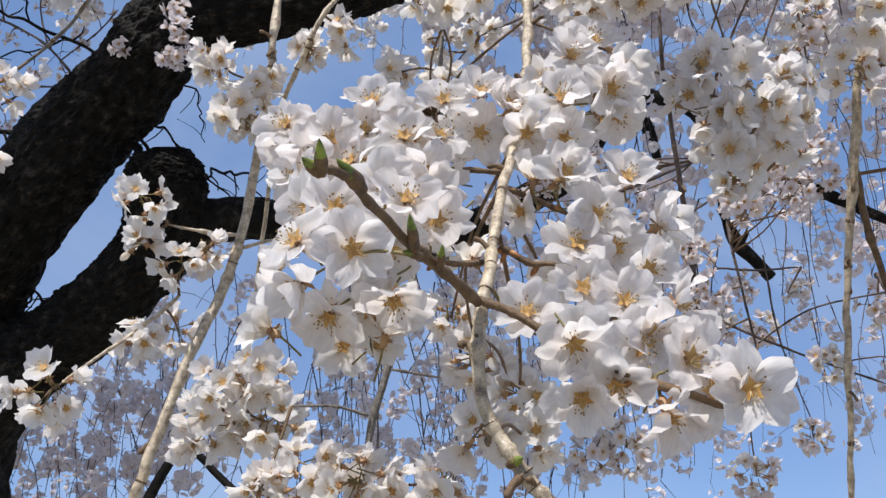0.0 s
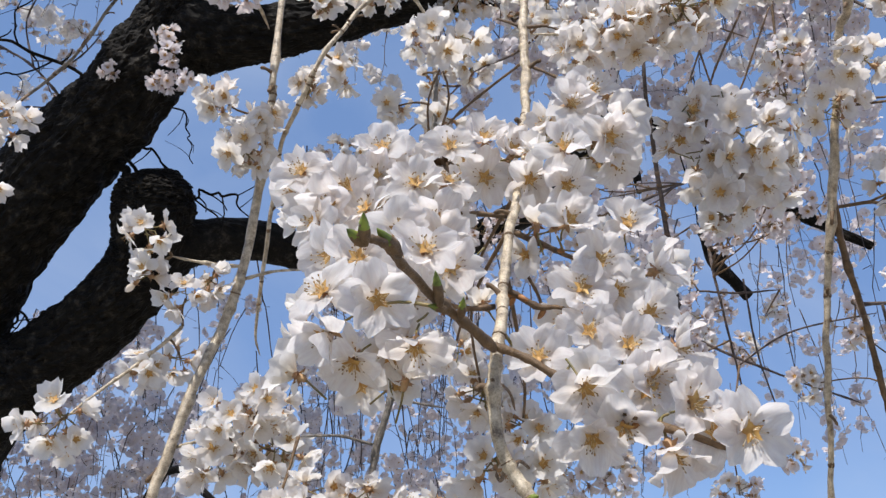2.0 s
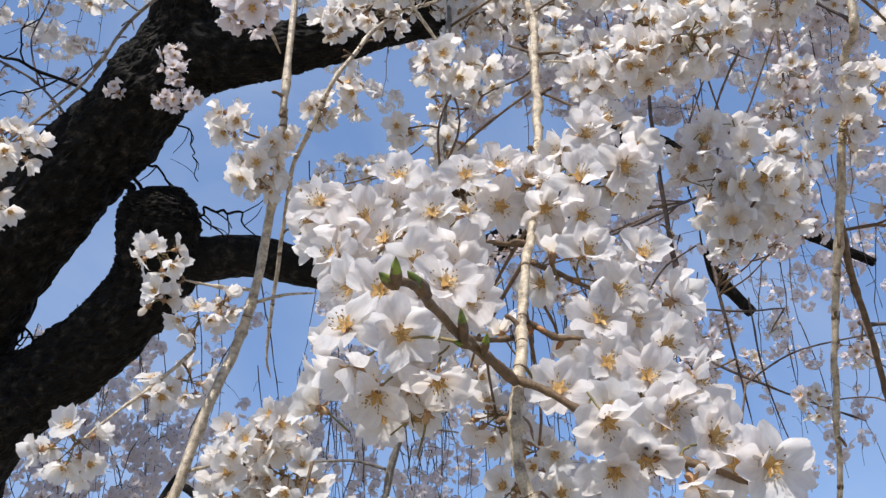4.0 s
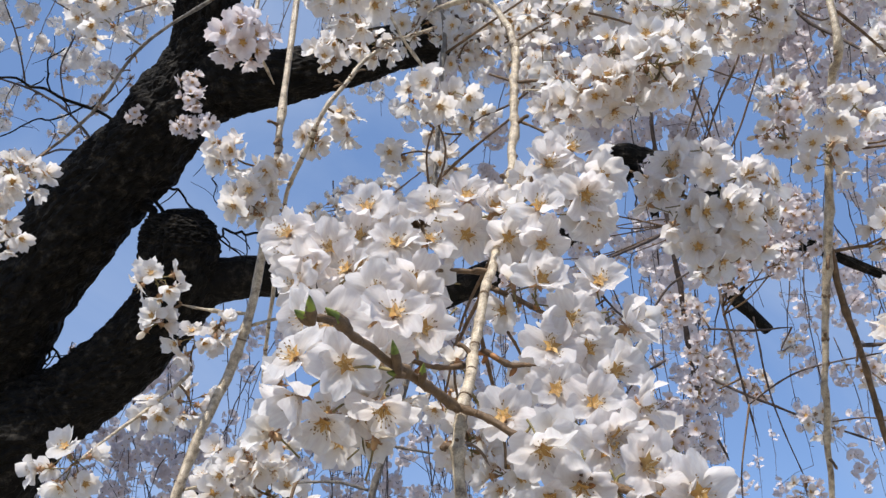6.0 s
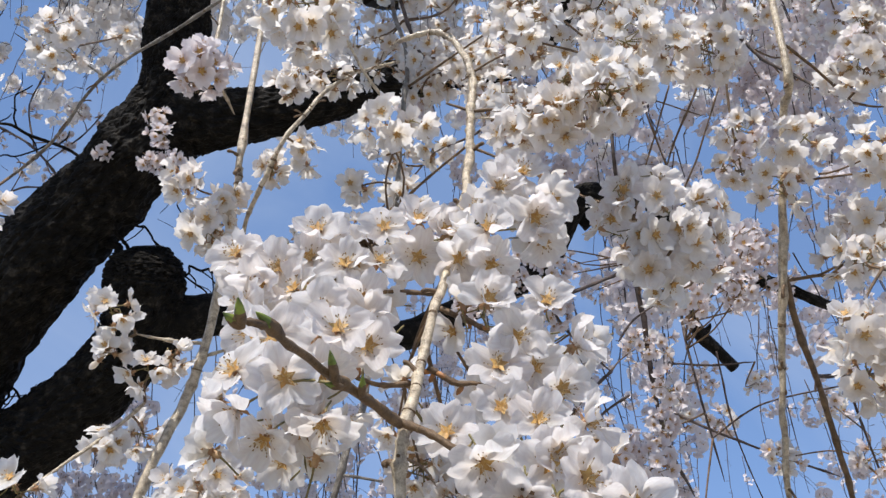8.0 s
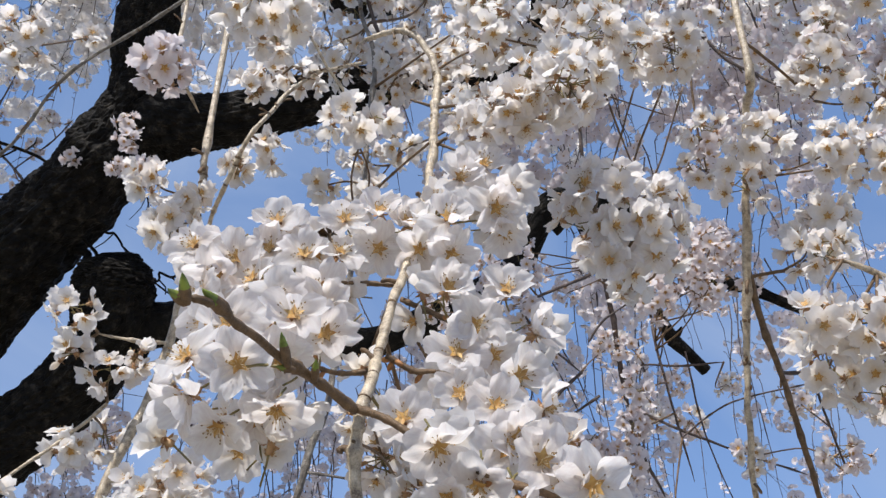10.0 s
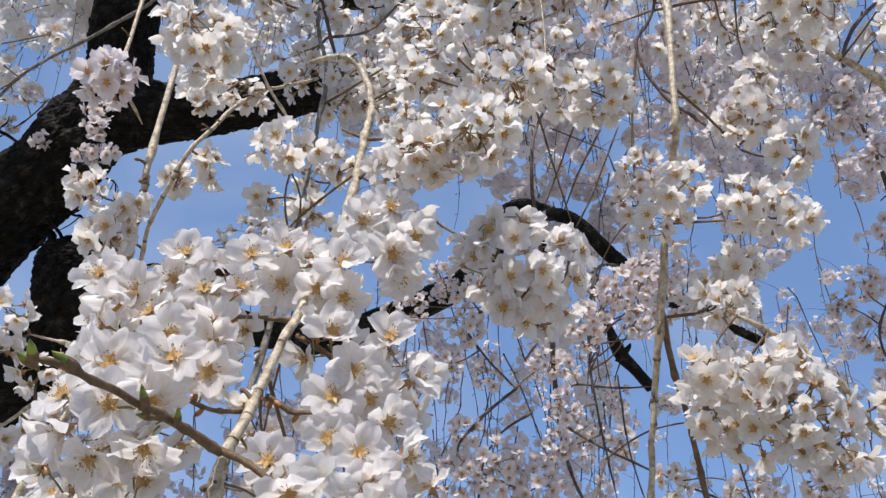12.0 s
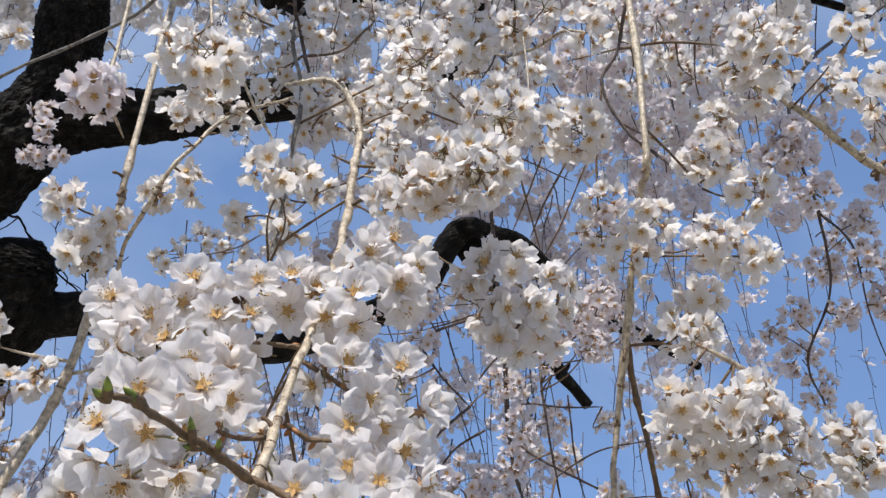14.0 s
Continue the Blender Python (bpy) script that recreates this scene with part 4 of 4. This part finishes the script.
build_branch("high twigs crowded with small white flowers", [
    [(0.1, 0.74, 3.39, 0.004), (0.12, 0.85, 2.9, 0.004), (0.19, 0.618, 2.36, 0.0032), (0.208, 0.637, 2.281, 0.0031), (0.234, 0.637, 2.254, 0.0025), (0.261, 0.597, 2.234, 0.0024), (0.279, 0.554, 2.224, 0.0023), (0.3, 0.531, 2.208, 0.0017)], [(0.208, 0.637, 2.281, 0.0025), (0.16, 0.654, 2.263, 0.0025), (0.125, 0.657, 2.214, 0.0018)]],
    [(0.195, 0.601, 2.249, 0.033, 8), (0.231, 0.574, 2.236, 0.024, 5), (0.292, 0.516, 2.202, 0.027, 6), (0.275, 0.671, 2.263, 0.032, 8), (0.218, 0.651, 2.231, 0.028, 6), (0.287, 0.636, 2.328, 0.029, 6), (0.155, 0.654, 2.247, 0.031, 7), (0.118, 0.649, 2.214, 0.032, 7), (0.136, 0.672, 2.306, 0.032, 7), (0.179, 0.656, 2.325, 0.029, 6), (0.195, 0.7, 2.232, 0.029, 6)], side=SHOOT, size=0.9)

build_branch("upper weeping twigs with pale pink and white flowers", [
    [(0.6, 0.73, 3.24, 0.004), (0.62, 0.9, 2.9, 0.004), (0.417, 0.669, 2.435, 0.0036), (0.4, 0.701, 2.341, 0.0028), (0.379, 0.711, 2.293, 0.0028), (0.404, 0.712, 2.231, 0.0027), (0.438, 0.7, 2.188, 0.0026), (0.463, 0.662, 2.131, 0.0019)], [(0.4, 0.701, 2.341, 0.0028), (0.462, 0.687, 2.35, 0.0028), (0.507, 0.649, 2.321, 0.002)], [(0.379, 0.711, 2.293, 0.0021), (0.373, 0.732, 2.183, 0.002), (0.378, 0.744, 2.085, 0.0013)],
    [(0.341, 0.721, 2.206, 0.0018), (0.335, 0.73, 2.185, 0.0018), (0.314, 0.749, 2.141, 0.0018), (0.299, 0.767, 2.1, 0.0012)], [(0.308, 0.724, 2.195, 0.0015), (0.29, 0.748, 2.14, 0.0015), (0.277, 0.764, 2.103, 0.0012)], [(0.278, 0.728, 2.184, 0.0012), (0.311, 0.734, 2.175, 0.0012), (0.347, 0.739, 2.165, 0.0009)],
    [(0.249, 0.661, 2.171, 0.0015), (0.275, 0.692, 2.109, 0.0015), (0.298, 0.719, 2.057, 0.0012)], [(0.34, 0.669, 2.152, 0.0012), (0.316, 0.704, 2.084, 0.0015), (0.301, 0.72, 2.054, 0.0012)]],
    [(0.432, 0.748, 2.329, 0.033, 7), (0.529, 0.767, 2.367, 0.038, 8), (0.46, 0.707, 2.401, 0.036, 8), (0.518, 0.7, 2.396, 0.036, 8), (0.41, 0.716, 2.4, 0.033, 6), (0.461, 0.614, 2.137, 0.037, 11), (0.528, 0.747, 2.298, 0.033, 7), (0.373, 0.722, 2.131, 0.031, 8), (0.37, 0.74, 2.096, 0.029, 7), (0.363, 0.786, 2.384, 0.034, 7), (0.496, 0.759, 2.394, 0.034, 7), (0.473, 0.767, 2.278, 0.029, 5)], THIN, side=SHOOT, size=0.9, flowers=FLOWERS[:4] + PINK_SHADED_FLOWERS)

build_branch("shaded twigs with greyish white flowers against the sky", [
    [(1.0, 0.8, 3.12, 0.004), (1.1, 0.95, 2.85, 0.004), (0.677, 0.734, 2.384, 0.0038), (0.672, 0.78, 2.296, 0.003), (0.739, 0.855, 2.232, 0.0032), (0.793, 0.941, 2.153, 0.0025), (0.797, 1.031, 2.081, 0.0026), (0.829, 1.056, 2.02, 0.0017)], [(0.739, 0.855, 2.232, 0.0024), (0.778, 0.852, 2.182, 0.0023), (0.792, 0.865, 2.088, 0.0015), (0.828, 0.893, 2.021, 0.0011)]],
    [(0.615, 0.727, 2.221, 0.035, 16), (0.709, 0.807, 2.229, 0.034, 12), (0.618, 0.711, 2.252, 0.032, 12), (0.8, 1.045, 2.16, 0.035, 10), (0.816, 1.074, 2.097, 0.04, 12), (0.847, 1.093, 2.05, 0.035, 9), (0.812, 0.952, 2.124, 0.031, 10), (0.786, 0.835, 2.149, 0.032, 12), (0.809, 0.901, 2.227, 0.037, 12), (0.813, 0.855, 2.102, 0.03, 10), (0.809, 0.967, 2.203, 0.034, 10), (0.794, 0.849, 2.226, 0.032, 10), (0.768, 1.063, 2.135, 0.028, 7)], THIN, size=0.78, flowers=PINK_SHADED_FLOWERS)

build_branch("twigs with small white flowers before the dark limb", [
    [(-0.02, 0.77, 3.39, 0.004), (-0.03, 0.95, 2.95, 0.004), (-0.003, 0.728, 2.42, 0.0035), (0.012, 0.748, 2.34, 0.0035), (0.04, 0.757, 2.258, 0.0027), (0.076, 0.733, 2.206, 0.0026), (0.105, 0.716, 2.139, 0.0019), (0.052, 0.702, 2.095, 0.0018)], [(0.012, 0.748, 2.34, 0.0028), (-0.032, 0.762, 2.362, 0.0021), (-0.062, 0.773, 2.385, 0.0021)], [(0.015, 0.76, 2.316, 0.0028), (0.062, 0.793, 2.359, 0.0022), (0.103, 0.807, 2.425, 0.0023)], [(0.052, 0.702, 2.095, 0.0012), (0, 0.871, 2.137, 0.0014), (-0.071, 1.063, 2.191, 0.0016), (-0.159, 1.084, 2.178, 0.0016)]],
    [(-0.009, 0.764, 2.35, 0.035, 8), (0.102, 0.74, 2.247, 0.03, 7), (0.143, 0.74, 2.238, 0.03, 7), (0.068, 0.76, 2.231, 0.028, 6), (0.037, 0.76, 2.212, 0.028, 6), (0.167, 0.74, 2.268, 0.028, 6), (0.108, 0.72, 2.175, 0.026, 6), (-0.064, 0.796, 2.395, 0.033, 7), (0.031, 0.751, 2.364, 0.032, 7), (0.069, 0.829, 2.394, 0.034, 7), (0.041, 0.759, 2.255, 0.034, 8), (-0.019, 0.785, 2.312, 0.032, 6), (0.095, 0.805, 2.432, 0.034, 7), (0.117, 0.651, 2.121, 0.026, 6), (0.094, 0.724, 2.218, 0.026, 6), (0.051, 0.713, 2.109, 0.029, 6), (0.015, 0.745, 2.112, 0.024, 4), (-0.118, 1.112, 2.218, 0.041, 8), (-0.067, 1.107, 2.211, 0.034, 6), (-0.159, 1.083, 2.18, 0.031, 5), (-0.013, 0.801, 2.29, 0.032, 6), (0.029, 0.8, 2.283, 0.029, 6), (0.07, 0.789, 2.294, 0.029, 6), (0.099, 0.792, 2.281, 0.027, 5)], THIN, side=SHOOT, size=0.9)

build_branch("low drooping twigs with small shaded flowers", [
    [(0.511, 1.326, 2.305, 0.004), (0.428, 1.159, 2.212, 0.0035), (0.382, 1.032, 2.039, 0.003), (0.389, 1.027, 1.944, 0.0022), (0.422, 1.079, 1.841, 0.0015)], [(0.428, 1.159, 2.212, 0.0027), (0.287, 1.05, 2.111, 0.0032), (0.214, 1.022, 2.062, 0.003), (0.24, 1.06, 2.029, 0.0023), (0.283, 1.044, 1.977, 0.0022)], [(0.283, 1.044, 1.977, 0.003), (0.226, 0.998, 1.916, 0.0028), (0.201, 0.938, 1.858, 0.0019), (0.269, 0.873, 1.808, 0.0018)]],
    [(0.214, 1.026, 2.055, 0.032, 11), (0.198, 1.141, 2.04, 0.031, 9), (0.256, 1.147, 2.027, 0.031, 9), (0.322, 1.047, 2.011, 0.03, 9), (0.338, 0.989, 1.931, 0.034, 11), (0.213, 1.005, 1.903, 0.029, 9), (0.238, 0.863, 1.828, 0.035, 14), (0.28, 0.87, 1.814, 0.033, 13), (0.202, 0.866, 1.822, 0.03, 11), (0.469, 1.25, 2.032, 0.028, 9), (0.339, 0.864, 2, 0.032, 14), (0.367, 0.888, 2.04, 0.03, 11), (0.492, 1.105, 2.106, 0.031, 9), (0.43, 0.904, 2.096, 0.029, 11), (0.459, 0.937, 2.223, 0.032, 11), (0.332, 1.008, 1.893, 0.028, 9), (0.379, 0.85, 2.047, 0.03, 9), (0.400, 0.86, 2.010, 0.028, 8), (0.411, 0.85, 2.065, 0.026, 7), (0.228, 1.25, 2.283, 0.036, 8), (0.267, 1.25, 2.227, 0.036, 8), (0.186, 1.25, 2.236, 0.032, 7), (0.305, 1.2, 2.161, 0.03, 6), (0.467, 0.95, 2.111, 0.036, 10), (0.483, 0.95, 2.068, 0.032, 8), (0.440, 0.95, 2.062, 0.03, 7), (0.454, 1.0, 2.124, 0.03, 7), (0.209, 1.012, 2.108, 0.03, 9), (0.105, 1.34, 2.19, 0.03, 9), (0.15, 1.335, 2.208, 0.03, 9), (0.197, 1.32, 2.232, 0.028, 9)], THIN, size=0.72, flowers=PINK_SHADED_FLOWERS)

build_branch("drooping twigs beside the loaded branch with pale flowers", [
    [(0.406, 0.727, 1.851, 0.0026), (0.432, 0.785, 1.887, 0.0028), (0.457, 0.825, 1.898, 0.003), (0.529, 0.825, 1.897, 0.003), (0.577, 0.835, 1.876, 0.0024), (0.638, 0.848, 1.849, 0.0018)], [(0.481, 0.825, 1.898, 0.0024), (0.501, 0.851, 1.845, 0.0018), (0.52, 0.873, 1.803, 0.0018)]],
    [(0.566, 0.839, 1.868, 0.03, 10), (0.519, 0.864, 1.819, 0.029, 8), (0.577, 0.82, 1.817, 0.029, 10), (0.535, 0.992, 1.92, 0.029, 8), (0.481, 1.024, 1.859, 0.029, 7)], THIN, size=0.78, flowers=FLOWERS[:4] + PINK_SHADED_FLOWERS)

# ---- curtains of hanging strands farther off, and unseen ones overhead for shade ----
def far_flower(rng, size, rows=2, eye=True):
    verts, faces, slots = [], [], []
    for k in range(5):
        v, f = petal_data(0.018 * size, 0.0145 * size, rng.uniform(0.1, 0.5), 0.3, rows, 2, 0.1, 0.2)
        n = len(verts)
        verts += spun(v, k * 1.2566, rng.uniform(0.0, 0.3))
        faces += [tuple(i + n for i in q) for q in f]
    slots = [0] * len(faces)
    if not eye:
        return np.array(verts), faces, slots
    n = len(verts)
    v, f = star_data(0.0028 * size, 0.002)
    verts += v
    faces += [tuple(i + n for i in q) for q in f]
    return np.array(verts), faces, slots + [1] * len(f)


FAR = [far_flower(random.Random(k), 1.0) for k in range(4)]
SHADE_CROWN = [far_flower(random.Random(k), 1.0, 1, False) for k in range(4)]


def curtain(name, label, box, count, length, per, size, mat, thick, seed, gather=6, blooms=FAR, petal=PETAL):
    """Many thin crooked hanging twigs with flower clumps: box is x0, x1, y0, y1 and the twigs' lower ends z0, z1."""
    r = random.Random(seed)
    x0, x1, y0, y1, z0, z1 = box
    fv, ff, fs, tv, tf = [], [], [], [], []
    for _ in range(count):
        x, y, z = r.uniform(x0, x1), r.uniform(y0, y1), r.uniform(z0, z1)
        ln, lean, bow = length * r.uniform(0.5, 1.4), r.uniform(-0.22, 0.22), r.uniform(-0.05, 0.05)
        steps = max(6, int(ln / 0.04))
        pts = []
        for i in range(steps + 1):
            u = i / steps
            pts.append((x + lean * ln * u * u + bow * ln * math.sin(4 * u) + r.uniform(-0.0035, 0.0035), y + 0.4 * lean * u * ln + r.uniform(-0.0035, 0.0035), z + ln * (u + r.uniform(-0.3, 0.3) / steps), thick * (0.3 + 0.6 * u)))
        line = np.array(pts)
        line[::2, 3] *= 1.35
        tube_data(line, 4, verts=tv, faces=tf)
        for q in line[1:-1]:
            if r.random() < 0.75:
                a, d = Vector(q[:3]), Vector((r.uniform(-1, 1), r.uniform(-1, 1), r.uniform(-0.9, 0.3))).normalized() * r.uniform(0.006, 0.016)
                tube_data(np.array([(*a, thick * 0.45), (*(a + d), thick * 0.55)]), 3, verts=tv, faces=tf)
        for _ in range(max(1, int(per * ln * r.uniform(0.5, 1.5)))):
            q = Vector(line[r.randrange(len(line))][:3])
            side = q + Vector((r.uniform(-1, 1), r.uniform(-1, 1), r.uniform(-1.0, 0.5))) * r.choice((0.03, 0.05, 0.09))
            mid = (q + side) / 2 + Vector((0, 0, 0.008))
            tube_data(np.array([(*q, thick * 0.5), (*mid, thick * 0.4), (*side, thick * 0.35)]), 3, verts=tv, faces=tf)
            if r.random() < 0.3:
                continue
            c = r.uniform(0.8, 1.15) * 0.0085 * gather ** 0.5
            for _ in range(r.randint(max(2, gather // 2), int(gather * 1.9))):
                d = Vector((r.gauss(0, 1), r.gauss(0, 1), r.gauss(0, 1))).normalized()
                v, f, s = r.choice(blooms)
                m = facing(d + Vector((0, -0.2, -0.3)), r.uniform(0, 6.28)).to_3x3() * (size * r.uniform(0.75, 1.05))
                n = len(fv)
                fv.extend(map(tuple, v @ np.array(m).T + np.array(side + d * c * r.uniform(0.6, 1.1))))
                ff.extend(tuple(i + n for i in q2) for q2 in f)
                fs.extend(s)
    ob = thing(name, label, "blossom", kind="stuff")
    part("twigs", mesh_of("twigs", tv, tf, [mat]), ob, "thin dark crooked twigs")
    part("blossoms", mesh_of("blossoms", fv, ff, [petal, CENTRE], fs), ob)
    return ob


CURTAINS = [
    # box, twigs, length, clumps per metre, flower size, twig thickness, flowers in a clump
    ((0.02, 0.85, 1.25, 1.7, 2.42, 2.85), 46, 0.4, 13, 0.95, 0.0014, 16),
    ((0.75, 1.3, 1.2, 1.8, 2.4, 2.85), 17, 0.45, 11, 0.95, 0.0016, 16),
    ((0.3, 0.75, 1.25, 1.8, 1.9, 2.4), 20, 0.35, 10, 0.9, 0.0014, 14),
    ((0.75, 1.25, 1.3, 1.9, 1.85, 2.3), 12, 0.45, 10, 0.9, 0.0012, 6),
    ((0.15, 0.75, 1.8, 2.6, 1.75, 2.4), 28, 0.5, 9, 0.9, 0.0018, 12),
    ((-0.3, 0.15, 1.8, 2.6, 1.75, 2.3), 26, 0.5, 11, 0.9, 0.0018, 7),
    ((-1.35, -0.6, 2.0, 2.6, 1.55, 1.95), 55, 0.42, 18, 0.95, 0.0018, 8),
    ((-0.6, 0.4, 2.0, 2.8, 1.5, 1.95), 50, 0.5, 12, 0.9, 0.0018, 8),
    ((0.5, 2.4, 2.8, 5.0, 1.5, 2.4), 13, 0.8, 8, 1.0, 0.002, 8),
    ((0.95, 1.6, 2.0, 2.8, 1.95, 2.7), 14, 0.5, 14, 0.95, 0.0018, 8),
    # the crown overhead: unseen, added to shade the blossom below
    ((-1.9, 1.4, 0.65, 2.2, 2.92, 3.4), 360, 0.5, 15, 1.3, 0.002, 8),
    ((-1.2, 1.2, 0.3, 0.8, 2.85, 3.2), 60, 0.45, 14, 1.2, 0.002, 7),
    ((-1.9, 1.6, 0.8, 2.6, 3.4, 3.8), 170, 0.5, 15, 1.4, 0.002, 8),
    ((-4.2, -1.2, 0.5, 2.9, 4.2, 4.6), 250, 0.8, 15, 1.45, 0.003, 7),
    ((0.35, 1.0, 0.3, 0.75, 2.95, 3.2), 45, 0.4, 15, 1.3, 0.002, 9),
]
# far blossom takes the pinker, darker petal in place of shade
for k, (box, count, ln, per, size, thick, gather) in enumerate(CURTAINS):
    curtain("blossom_curtain", "curtain of hanging cherry twigs, far blossom tinted pink for shade" if 1.75 < box[2] else "dense curtain of hanging cherry twigs with white blossom, overhead ones added for shade", box, count, ln, per, size, THIN, thick, 40 + k, gather, SHADE_CROWN if box[4] > 2.88 else FAR, PINK_SHADED_PETAL if 1.1 < box[2] else PETAL)
